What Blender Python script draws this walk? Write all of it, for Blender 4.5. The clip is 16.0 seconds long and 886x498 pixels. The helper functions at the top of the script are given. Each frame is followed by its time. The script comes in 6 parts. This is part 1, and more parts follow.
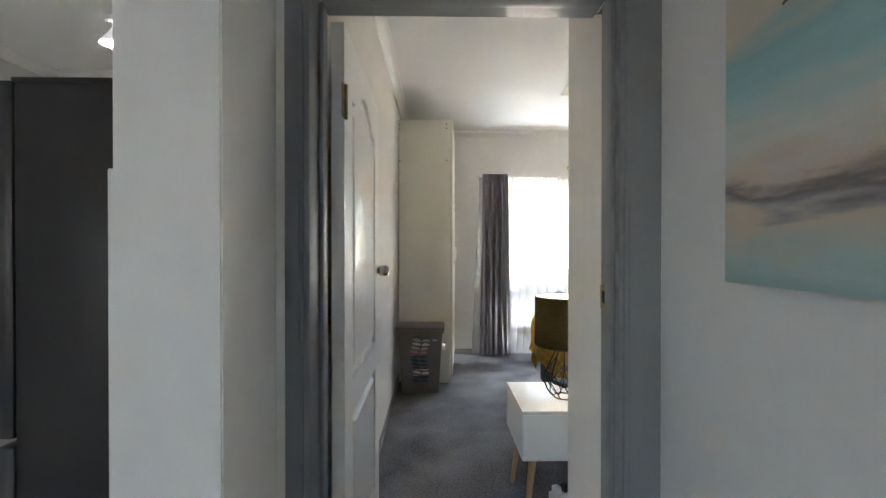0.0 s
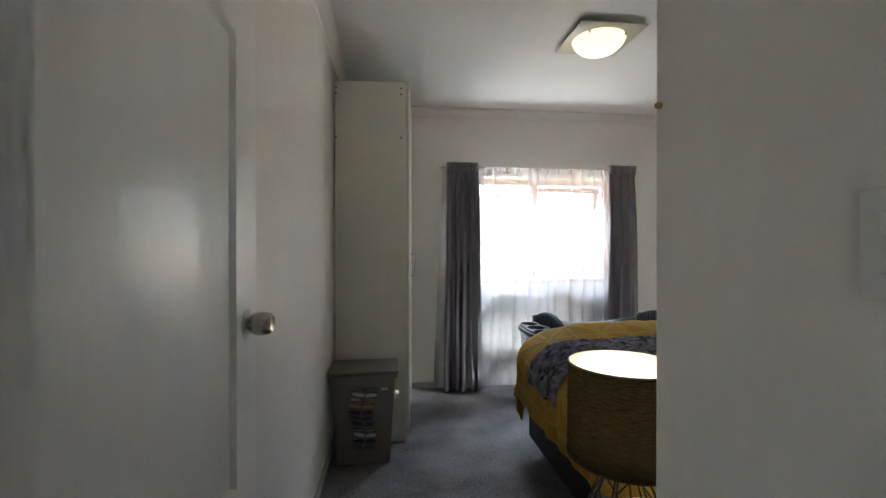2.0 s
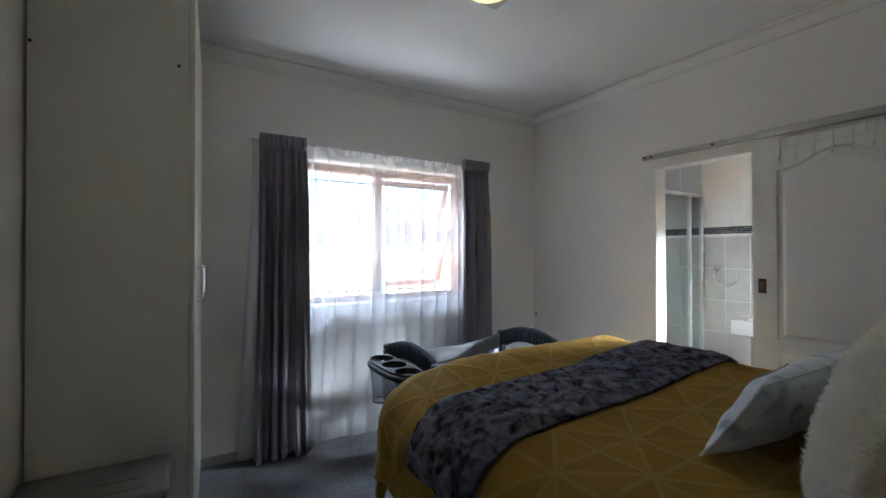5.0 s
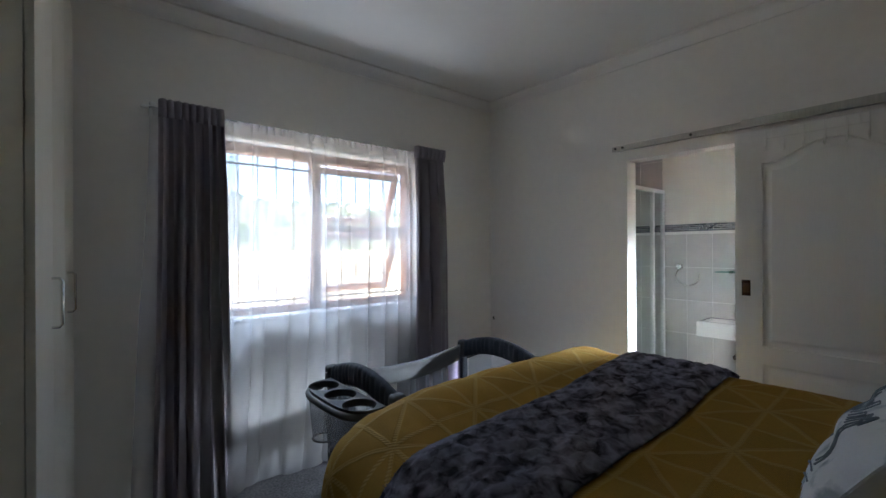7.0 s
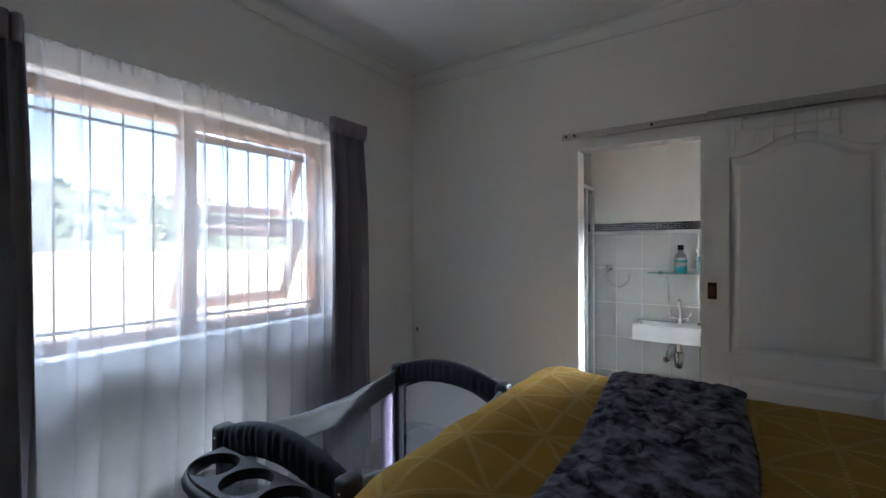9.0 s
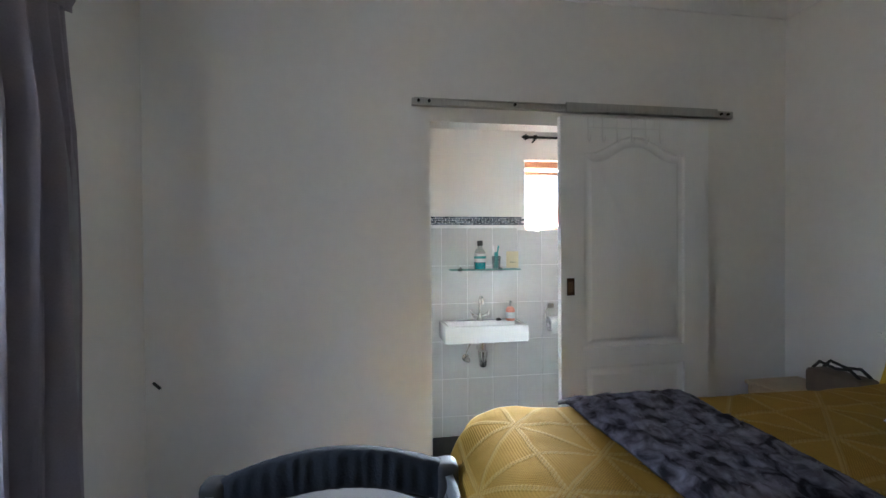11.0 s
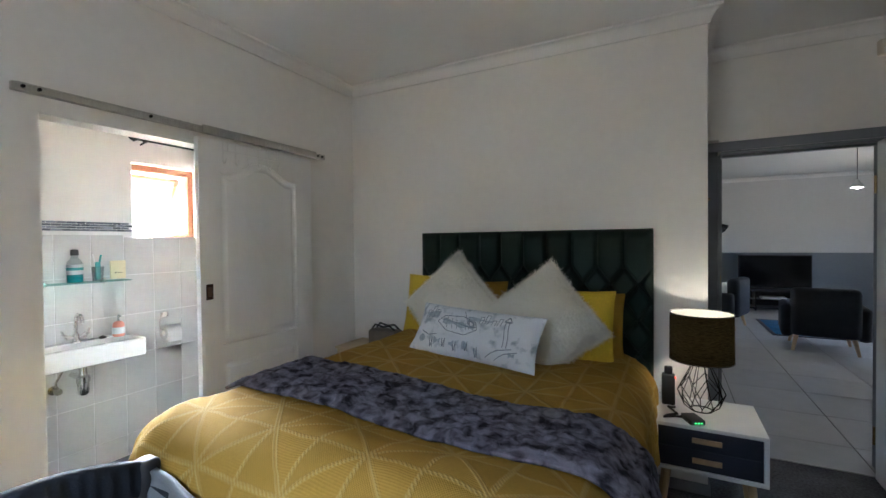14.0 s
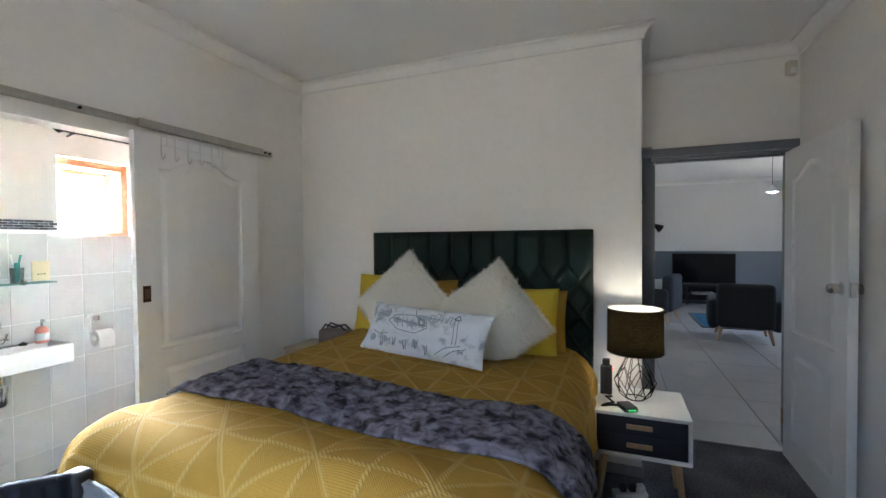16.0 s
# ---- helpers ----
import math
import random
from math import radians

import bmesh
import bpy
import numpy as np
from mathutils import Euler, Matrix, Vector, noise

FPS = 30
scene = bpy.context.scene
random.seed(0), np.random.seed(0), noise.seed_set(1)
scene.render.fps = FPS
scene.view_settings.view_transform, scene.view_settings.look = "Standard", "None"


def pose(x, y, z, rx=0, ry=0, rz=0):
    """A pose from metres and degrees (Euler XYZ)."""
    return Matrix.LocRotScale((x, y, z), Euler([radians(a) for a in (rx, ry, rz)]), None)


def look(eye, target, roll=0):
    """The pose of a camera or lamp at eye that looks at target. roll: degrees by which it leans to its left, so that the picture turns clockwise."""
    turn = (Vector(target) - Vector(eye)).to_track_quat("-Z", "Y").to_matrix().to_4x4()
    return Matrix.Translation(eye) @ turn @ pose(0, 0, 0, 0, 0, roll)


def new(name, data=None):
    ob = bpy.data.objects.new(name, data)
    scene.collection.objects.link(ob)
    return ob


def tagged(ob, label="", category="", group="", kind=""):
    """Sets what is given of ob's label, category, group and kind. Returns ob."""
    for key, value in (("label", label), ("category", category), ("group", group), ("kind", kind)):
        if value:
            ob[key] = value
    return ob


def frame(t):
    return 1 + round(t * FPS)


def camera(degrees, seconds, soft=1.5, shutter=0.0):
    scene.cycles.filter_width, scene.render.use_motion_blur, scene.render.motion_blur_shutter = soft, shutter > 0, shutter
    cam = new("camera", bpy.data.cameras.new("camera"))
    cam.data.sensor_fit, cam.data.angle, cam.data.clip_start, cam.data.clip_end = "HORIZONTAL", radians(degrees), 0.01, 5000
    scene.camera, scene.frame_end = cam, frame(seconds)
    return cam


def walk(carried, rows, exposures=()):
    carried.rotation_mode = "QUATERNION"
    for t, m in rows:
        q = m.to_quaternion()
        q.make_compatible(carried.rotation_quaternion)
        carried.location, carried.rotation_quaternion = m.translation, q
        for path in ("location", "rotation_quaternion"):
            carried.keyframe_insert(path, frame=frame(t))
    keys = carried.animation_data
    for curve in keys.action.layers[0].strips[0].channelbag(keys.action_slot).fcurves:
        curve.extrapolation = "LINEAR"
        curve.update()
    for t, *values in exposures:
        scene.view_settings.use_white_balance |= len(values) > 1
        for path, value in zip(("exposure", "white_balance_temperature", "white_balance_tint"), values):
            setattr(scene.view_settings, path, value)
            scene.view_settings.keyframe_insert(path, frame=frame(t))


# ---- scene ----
cam = camera(91.7, 16.0)
PATH = [
    (0, (0.013, 0.105, 1.289), (0.048, 2.105, 1.277), 0.0),
    (0.5, (0.031, 0.38, 1.298), (0.069, 2.379, 1.284), -0.1),
    (1, (0.049, 0.649, 1.319), (0.096, 2.648, 1.308), -0.1),
    (1.5, (0.051, 0.908, 1.326), (0.167, 2.905, 1.316), 0.1),
    (2, (0.048, 1.177, 1.341), (0.288, 3.163, 1.335), 0.0),
    (2.5, (0.084, 1.395, 1.347), (0.466, 3.359, 1.342), 0.1),
    (3, (0.117, 1.581, 1.329), (0.654, 3.508, 1.342), -0.2),
    (3.5, (0.127, 1.736, 1.344), (0.796, 3.62, 1.353), -0.0),
    (4, (0.122, 1.901, 1.354), (0.917, 3.736, 1.362), -0.0),
    (4.2, (0.089, 1.957, 1.348), (0.954, 3.76, 1.36), -0.0),
    (6.5, (0.235, 2.492, 1.379), (1.446, 4.084, 1.381), -0.3),
    (7, (0.266, 2.595, 1.377), (1.554, 4.125, 1.378), -0.3),
    (7.5, (0.273, 2.707, 1.376), (1.635, 4.171, 1.375), -0.3),
    (8, (0.297, 2.808, 1.371), (1.731, 4.202, 1.37), -0.4),
    (8.2, (0.32, 2.861, 1.372), (1.781, 4.226, 1.372), -0.3),
    (10.3, (0.825, 4.024, 1.381), (2.804, 4.314, 1.359), -0.5),
    (10.5, (0.893, 4.116, 1.38), (2.888, 4.25, 1.355), -0.5),
    (11, (1.025, 4.277, 1.375), (3.0, 3.965, 1.353), -0.4),
    (11.5, (1.03, 4.406, 1.389), (2.882, 3.651, 1.366), -0.4),
    (12, (0.994, 4.551, 1.393), (2.651, 3.432, 1.37), -0.5),
    (12.5, (0.934, 4.666, 1.398), (2.361, 3.264, 1.373), -0.6),
    (13, (0.875, 4.743, 1.405), (2.093, 3.157, 1.379), -0.6),
    (13.5, (0.819, 4.789, 1.419), (1.869, 3.087, 1.387), -0.6),
    (14, (0.796, 4.805, 1.421), (1.73, 3.036, 1.388), -0.6),
    (14.5, (0.779, 4.811, 1.426), (1.637, 3.005, 1.389), -0.6),
    (15, (0.778, 4.823, 1.431), (1.573, 2.988, 1.391), -0.5),
    (15.5, (0.774, 4.827, 1.427), (1.533, 2.977, 1.387), -0.5),
    (16, (0.766, 4.833, 1.428), (1.503, 2.974, 1.386), -0.5),
]
EXPOSURES = [(0.0, 4.6, 6500, 10), (1.0, 4.3, 6500, 10), (2.5, 3.3, 6400, 10), (3.5, 3.05, 6000, 10), (4.2, 3.0, 5850, 10), (6.3, 2.58, 5850, 10), (8.2, 2.22, 5800, 10), (10.5, 2.55, 5650, 10), (11.5, 3.2, 5900, 10), (13.5, 3.25, 5950, 10), (16, 3.68, 5900, 10)]
walk(cam, [(t, look(eye, target, roll)) for t, eye, target, roll in PATH], EXPOSURES)

# ---- world, sun and lamps' strengths ----
SUN_WAY = Vector((0.8, 1.0, -2.03)).normalized()
world = bpy.data.worlds.new("sky")
world.use_nodes = True
scene.world = world
wt = world.node_tree
sky = wt.nodes.new("ShaderNodeTexSky")
sky.sky_type, sky.sun_disc = "NISHITA", False
sky.sun_elevation = math.asin(-SUN_WAY.z)
sky.sun_rotation = math.atan2(-SUN_WAY.x, -SUN_WAY.y)
wt.links.new(sky.outputs[0], wt.nodes["Background"].inputs[0])
wt.nodes["Background"].inputs[1].default_value = 0.15
sun = new("sun", bpy.data.lights.new("sun", "SUN"))
sun.data.energy, sun.data.angle, sun.data.color = 5.0, radians(0.5), (1.0, 0.95, 0.88)
sun.matrix_world = look((0, 0, 20), Vector((0, 0, 20)) + SUN_WAY)


def sky_lamp(name, eye, target, wide, high, watts, color):
    """A soft lamp outside an opening that stands in for daylight from sky and ground."""
    lamp = new(name, bpy.data.lights.new(name, "AREA"))
    lamp.data.shape, lamp.data.size, lamp.data.size_y, lamp.data.energy, lamp.data.color = "RECTANGLE", wide, high, watts, color
    lamp.matrix_world = look(eye, target)


sky_lamp("window_sky", (1.5, 7.2, 3.5), (1.5, 5.4, 1.5), 3.2, 1.2, 80.0, (0.82, 0.92, 1.0))
# Added lamp below the sill, in place of light bounced off the ground.
sky_lamp("window_ground_light", (1.5, 6.2, 0.25), (1.5, 5.2, 1.85), 2.8, 0.8, 11.0, (0.9, 0.95, 1.0))
sky_lamp("bathroom_sky", (5.7, 1.55, 2.95), (4.1, 2.95, 1.72), 2.2, 0.8, 400.0, (0.9, 0.96, 1.0))
sky_lamp("bathroom_high_sky", (4.95, 2.1, 2.55), (4.15, 2.9, 1.72), 0.9, 0.6, 640.0, (0.9, 0.96, 1.0))


# ---- materials ----
def mat(name, color, rough=0.6, metal=0.0, vary=0.06, scale=6.0, bump=0.0, bump_scale=200.0, fine=None, spec=0.5, stretch=(1, 1, 1), random_each=0.0):
    """A surface with variation at two scales, and fine relief."""
    m = bpy.data.materials.new(name)
    m.use_nodes = True
    n, l = m.node_tree.nodes, m.node_tree.links
    b = n["Principled BSDF"]
    b.inputs["Roughness"].default_value, b.inputs["Metallic"].default_value = rough, metal
    b.inputs["Specular IOR Level"].default_value = spec
    co = n.new("ShaderNodeTexCoord")
    mp = n.new("ShaderNodeMapping")
    mp.inputs["Scale"].default_value = stretch
    l.new(co.outputs["Object"], mp.inputs[0])
    big, small = n.new("ShaderNodeTexNoise"), n.new("ShaderNodeTexNoise")
    big.inputs["Scale"].default_value, small.inputs["Scale"].default_value = scale, fine or scale * 14
    big.inputs["Detail"].default_value = small.inputs["Detail"].default_value = 4
    mix = n.new("ShaderNodeMath")
    mix.operation = "ADD"
    l.new(mp.outputs[0], big.inputs["Vector"]), l.new(mp.outputs[0], small.inputs["Vector"])
    l.new(big.outputs["Fac"], mix.inputs[0]), l.new(small.outputs["Fac"], mix.inputs[1])
    span = n.new("ShaderNodeMapRange")
    span.inputs["From Min"].default_value, span.inputs["From Max"].default_value = 0.6, 1.4
    span.inputs["To Min"].default_value, span.inputs["To Max"].default_value = 1 - vary, 1 + vary
    l.new(mix.outputs[0], span.inputs["Value"])
    tone = n.new("ShaderNodeMix")
    tone.data_type, tone.blend_type = "RGBA", "MULTIPLY"
    tone.inputs["Factor"].default_value = 1.0
    tone.inputs["A"].default_value = (*color, 1)
    l.new(span.outputs[0], tone.inputs["B"])
    out = tone.outputs["Result"]
    if random_each:
        info, rnd, t2 = n.new("ShaderNodeObjectInfo"), n.new("ShaderNodeMapRange"), n.new("ShaderNodeMix")
        rnd.inputs["To Min"].default_value, rnd.inputs["To Max"].default_value = 1 - random_each, 1 + random_each
        l.new(info.outputs["Random"], rnd.inputs["Value"])
        t2.data_type, t2.blend_type = "RGBA", "MULTIPLY"
        t2.inputs["Factor"].default_value = 1.0
        l.new(out, t2.inputs["A"]), l.new(rnd.outputs[0], t2.inputs["B"])
        out = t2.outputs["Result"]
    l.new(out, b.inputs["Base Color"])
    if bump:
        bt, bn = n.new("ShaderNodeTexNoise"), n.new("ShaderNodeBump")
        bt.inputs["Scale"].default_value, bt.inputs["Detail"].default_value = bump_scale, 3
        bn.inputs["Strength"].default_value, bn.inputs["Distance"].default_value = bump, 0.004
        l.new(mp.outputs[0], bt.inputs["Vector"]), l.new(bt.outputs["Fac"], bn.inputs["Height"]), l.new(bn.outputs[0], b.inputs["Normal"])
    return m


def glow(name, color, strength):
    m = bpy.data.materials.new(name)
    m.use_nodes = True
    b = m.node_tree.nodes["Principled BSDF"]
    b.inputs["Base Color"].default_value = (*color, 1)
    b.inputs["Emission Color"].default_value = (*color, 1)
    b.inputs["Emission Strength"].default_value = strength
    return m


def glass_mat(name, tint=(1, 1, 1), rough=0.0, clear=0.92):
    """Thin clear glass: mostly straight through, with a gloss on top."""
    m = bpy.data.materials.new(name)
    m.use_nodes = True
    n, l = m.node_tree.nodes, m.node_tree.links
    n.remove(n["Principled BSDF"])
    tr, gl, mx = n.new("ShaderNodeBsdfTransparent"), n.new("ShaderNodeBsdfGlossy"), n.new("ShaderNodeMixShader")
    mx.inputs[0].default_value = 0.05
    tr.inputs["Color"].default_value = (*[c * clear for c in tint], 1)
    gl.inputs["Roughness"].default_value = rough
    l.new(tr.outputs[0], mx.inputs[1]), l.new(gl.outputs[0], mx.inputs[2])
    l.new(mx.outputs[0], n["Material Output"].inputs["Surface"])
    return m


def sheer_mat(name, color, through_it, weave=0.0, slub=0.0):
    """Cloth that lets part of the light straight through and scatters the rest."""
    m = bpy.data.materials.new(name)
    m.use_nodes = True
    n, l = m.node_tree.nodes, m.node_tree.links
    n.remove(n["Principled BSDF"])
    tr, df, tl = n.new("ShaderNodeBsdfTransparent"), n.new("ShaderNodeBsdfDiffuse"), n.new("ShaderNodeBsdfTranslucent")
    df.inputs["Color"].default_value = tl.inputs["Color"].default_value = (*color, 1)
    a, b = n.new("ShaderNodeMixShader"), n.new("ShaderNodeMixShader")
    a.inputs[0].default_value = 0.5
    no, mr, co = n.new("ShaderNodeTexNoise"), n.new("ShaderNodeMapRange"), n.new("ShaderNodeTexCoord")
    no.inputs["Scale"].default_value = 9.0
    l.new(co.outputs["Object"], no.inputs["Vector"]), l.new(no.outputs["Fac"], mr.inputs["Value"])
    mr.inputs["To Min"].default_value, mr.inputs["To Max"].default_value = 1 - through_it - weave, 1 - through_it + weave
    l.new(mr.outputs[0], b.inputs[0])
    l.new(df.outputs[0], a.inputs[1]), l.new(tl.outputs[0], a.inputs[2])
    l.new(tr.outputs[0], b.inputs[1]), l.new(a.outputs[0], b.inputs[2])
    l.new(b.outputs[0], n["Material Output"].inputs["Surface"])
    if slub:
        mp, sn, sr, mx = n.new("ShaderNodeMapping"), n.new("ShaderNodeTexNoise"), n.new("ShaderNodeMapRange"), n.new("ShaderNodeMix")
        mp.inputs["Scale"].default_value = (45, 45, 460)
        sn.inputs["Scale"].default_value, sn.inputs["Detail"].default_value = 1.0, 3
        sr.inputs["From Min"].default_value, sr.inputs["From Max"].default_value = 0.35, 0.65
        sr.inputs["To Min"].default_value, sr.inputs["To Max"].default_value = 1 - slub, 1 + slub
        mx.data_type, mx.blend_type = "RGBA", "MULTIPLY"
        mx.inputs["Factor"].default_value, mx.inputs["A"].default_value = 1.0, (*color, 1)
        l.new(co.outputs["Object"], mp.inputs[0]), l.new(mp.outputs[0], sn.inputs["Vector"]), l.new(sn.outputs["Fac"], sr.inputs["Value"])
        l.new(sr.outputs[0], mx.inputs["B"]), l.new(mx.outputs["Result"], df.inputs["Color"]), l.new(mx.outputs["Result"], tl.inputs["Color"])
    return m


M_WALL = mat("wall_paint", (0.855, 0.836, 0.8), 0.55, vary=0.03, scale=1.3, bump=0.08, bump_scale=90)
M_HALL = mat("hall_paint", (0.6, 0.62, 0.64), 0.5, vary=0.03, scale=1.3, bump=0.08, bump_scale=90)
M_CEIL = mat("ceiling_paint", (0.8, 0.8, 0.79), 0.7, vary=0.02, scale=1.0, bump=0.05, bump_scale=60)
M_CORNICE = mat("cornice_plaster", (0.82, 0.81, 0.79), 0.6, vary=0.03, scale=3)
M_CARPET = mat("carpet", (0.165, 0.165, 0.176), 0.95, vary=0.7, scale=3.0, fine=75, bump=0.9, bump_scale=420, spec=0.1)
M_SKIRT = mat("carpet_skirting", (0.3, 0.3, 0.31), 0.8, vary=0.1, scale=20)
M_DOOR = mat("door_paint", (0.88, 0.88, 0.87), 0.3, spec=0.7, vary=0.03, scale=2.0, bump=0.06, bump_scale=60, stretch=(6, 6, 0.5))
M_STEELFRAME = mat("frame_paint", (0.2, 0.215, 0.235), 0.38, vary=0.05, scale=5, bump=0.05, bump_scale=80)
M_CHROME = mat("chrome", (0.75, 0.74, 0.72), 0.2, 1.0, vary=0.06, scale=20)
M_NICKEL = mat("brushed_nickel", (0.6, 0.57, 0.51), 0.26, 1.0, vary=0.08, scale=30)
M_BRASS = mat("old_brass", (0.36, 0.27, 0.13), 0.4, 1.0, vary=0.2, scale=40)
M_ALU = mat("rail_aluminium", (0.5, 0.49, 0.46), 0.35, 0.9, vary=0.15, scale=15, stretch=(1, 8, 1))
M_MELAMINE = mat("wardrobe_board", (0.83, 0.81, 0.715), 0.42, vary=0.03, scale=2.5)
M_WHITE = mat("white_lacquer", (0.82, 0.82, 0.81), 0.3, vary=0.02, scale=4)
M_NAVY = mat("drawer_dark_blue", (0.02, 0.023, 0.04), 0.5, vary=0.15, scale=9)
M_WOOD = mat("pale_wood", (0.47, 0.31, 0.17), 0.5, vary=0.2, scale=4, stretch=(8, 8, 0.7), bump=0.1)
M_PINE = mat("pine_box", (0.55, 0.43, 0.28), 0.6, vary=0.12, scale=6)
M_WINDOWWOOD = mat("window_varnish", (0.3, 0.135, 0.07), 0.4, vary=0.2, scale=5, stretch=(1, 1, 6), bump=0.1)
M_BLACKMETAL = mat("black_metal", (0.012, 0.012, 0.012), 0.45, 0.6, vary=0.2, scale=30)
M_BARS = mat("bar_paint", (0.12, 0.12, 0.13), 0.5, 0.4, vary=0.2, scale=30)
M_BLACKPLASTIC = mat("black_plastic", (0.016, 0.016, 0.018), 0.6, vary=0.15, scale=25, bump=0.1)
M_GREYPLASTIC = mat("basket_plastic", (0.2, 0.185, 0.165), 0.45, vary=0.06, scale=10, bump=0.12, bump_scale=300)
M_COTFABRIC = mat("cot_fabric", (0.016, 0.019, 0.026), 0.8, vary=0.2, scale=12, bump=0.5, bump_scale=120, spec=0.25)
M_COTGREY = mat("cot_grey_fabric", (0.14, 0.147, 0.152), 0.85, vary=0.12, scale=12, bump=0.4, bump_scale=200)
M_LILAC = mat("cot_lilac_band", (0.42, 0.36, 0.52), 0.8, vary=0.06, scale=14)
M_CURTAIN = mat("curtain_cloth", (0.3, 0.275, 0.31), 0.85, vary=0.1, scale=6, bump=0.4, bump_scale=500, spec=0.2, fine=200)
M_VELVET = mat("green_velvet", (0.004, 0.016, 0.011), 0.6, vary=0.35, scale=7, bump=0.3, bump_scale=300, spec=0.3)
M_MUSTARD = mat("mustard_cotton", (0.36, 0.2, 0.02), 0.85, vary=0.1, scale=8, bump=0.3)
M_YELLOW = mat("yellow_velvet", (0.62, 0.43, 0.025), 0.75, vary=0.14, scale=7, bump=0.25)
M_FUR = mat("cream_fur", (0.9, 0.88, 0.8), 0.85, vary=0.12, scale=14, bump=0.4, bump_scale=90, spec=0.2)
M_FURNAP = sheer_mat("cream_fur_nap", (0.97, 0.95, 0.88), 0.0)
M_BEDBASE = mat("bed_base", (0.015, 0.014, 0.016), 0.8, vary=0.2, scale=12)
M_MATTRESS = mat("mattress", (0.6, 0.58, 0.55), 0.8, vary=0.08, scale=8)
M_TILE = mat("wall_tile", (0.65, 0.645, 0.62), 0.22, vary=0.05, scale=7, bump=0.15, bump_scale=26, random_each=0.02)
M_GROUT = mat("grout", (0.86, 0.86, 0.84), 0.8, vary=0.08, scale=30)
M_MOSAIC = mat("mosaic_glass", (0.13, 0.145, 0.17), 0.18, vary=0.2, scale=40, random_each=0.75)
M_SLATE = mat("bathroom_floor_tile", (0.045, 0.046, 0.05), 0.4, vary=0.3, scale=8, bump=0.2, bump_scale=40)
M_CERAMIC = mat("ceramic", (0.86, 0.86, 0.85), 0.12, vary=0.02, scale=5)
M_FLOORTILE = mat("floor_tile", (0.55, 0.54, 0.52), 0.25, vary=0.07, scale=6, random_each=0.03)
M_FLOORGROUT = mat("floor_grout", (0.09, 0.085, 0.08), 0.85, vary=0.15, scale=30)
M_DADO = mat("dado_blue_grey", (0.19, 0.22, 0.255), 0.6, vary=0.05, scale=2)
M_LIVWALL = mat("living_paint", (0.66, 0.66, 0.65), 0.6, vary=0.03, scale=1.2)
M_FRIDGE = mat("fridge_steel", (0.05, 0.05, 0.052), 0.38, 0.5, vary=0.12, scale=5, bump=0.03, bump_scale=300)
M_CHARCOAL = mat("charcoal_upholstery", (0.028, 0.03, 0.036), 0.9, vary=0.2, scale=14, bump=0.5, bump_scale=400)
M_RUG = mat("blue_rug", (0.03, 0.15, 0.3), 0.95, vary=0.5, scale=3, bump=0.8, bump_scale=300)
M_SCREEN = mat("tv_screen", (0.006, 0.006, 0.007), 0.12, vary=0.1, scale=3)
M_GARDENWALL = mat("garden_wall_plaster", (0.66, 0.54, 0.38), 0.85, vary=0.08, scale=1.5, bump=0.3, bump_scale=40)
M_GROUND = mat("ground", (0.32, 0.27, 0.2), 0.95, vary=0.25, scale=0.5, fine=9, bump=0.4, bump_scale=20)
M_HILL = mat("hill_scrub", (0.115, 0.12, 0.06), 0.95, vary=0.4, scale=0.06, fine=0.9)
M_LEAF = mat("tree_leaves", (0.055, 0.085, 0.035), 0.8, vary=0.4, scale=0.3, fine=3)
M_HOUSEWALL = mat("far_house_wall", (0.6, 0.56, 0.5), 0.8, vary=0.06, scale=0.6)
M_ROOF = mat("roof_tile", (0.33, 0.26, 0.22), 0.8, vary=0.2, scale=2)
M_SHOWERFRAME = mat("shower_aluminium", (0.8, 0.8, 0.79), 0.28, 0.35, vary=0.04, scale=12)
M_GLASS = glass_mat("window_glass")
M_SHOWERGLASS = glass_mat("shower_glass", (0.95, 0.98, 0.97), clear=0.97)
M_SHELFGLASS = glass_mat("shelf_glass", (0.7, 0.92, 0.88), clear=0.85)
M_SHEER = sheer_mat("sheer_cloth", (0.88, 0.89, 0.92), 0.63, 0.03)
M_MESH = sheer_mat("cot_mesh", (0.16, 0.16, 0.17), 0.55, 0.03)
M_SHADE = sheer_mat("shade_cloth", (0.014, 0.0115, 0.0055), 0.0, 0.0, 0.6)
M_SHADE_IN = sheer_mat("shade_lining", (0.85, 0.83, 0.78), 0.0, 0.0)
M_BULB = glow("bulb", (1.0, 0.88, 0.68), 6.5)
M_BOWL = glow("lamp_bowl", (1.0, 0.9, 0.48), 0.14)
M_SPOT = glow("spot_bulb", (1.0, 0.97, 0.9), 10.0)
M_KITCHENBULB = glow("kitchen_bulb", (1.0, 0.97, 0.92), 24.0)
M_LED = glow("red_led", (1.0, 0.05, 0.03), 1.6)
M_GREENLED = glow("green_led", (0.1, 0.8, 0.2), 0.3)


# ---- builders ----
def thing(name, at, label, category, group="", kind="", rz=0.0):
    ob = new(name)
    ob.empty_display_size = 0.1
    ob.matrix_world = pose(*at, 0, 0, rz)
    return tagged(ob, label, category, group, kind)


def finish(name, bm, material, smooth=True):
    me = bpy.data.meshes.new(name)
    bmesh.ops.recalc_face_normals(bm, faces=bm.faces)
    bm.to_mesh(me)
    bm.free()
    if material:
        me.materials.append(material)
    if smooth:
        me.shade_smooth()
        me.set_sharp_from_angle(angle=radians(38))
    return me


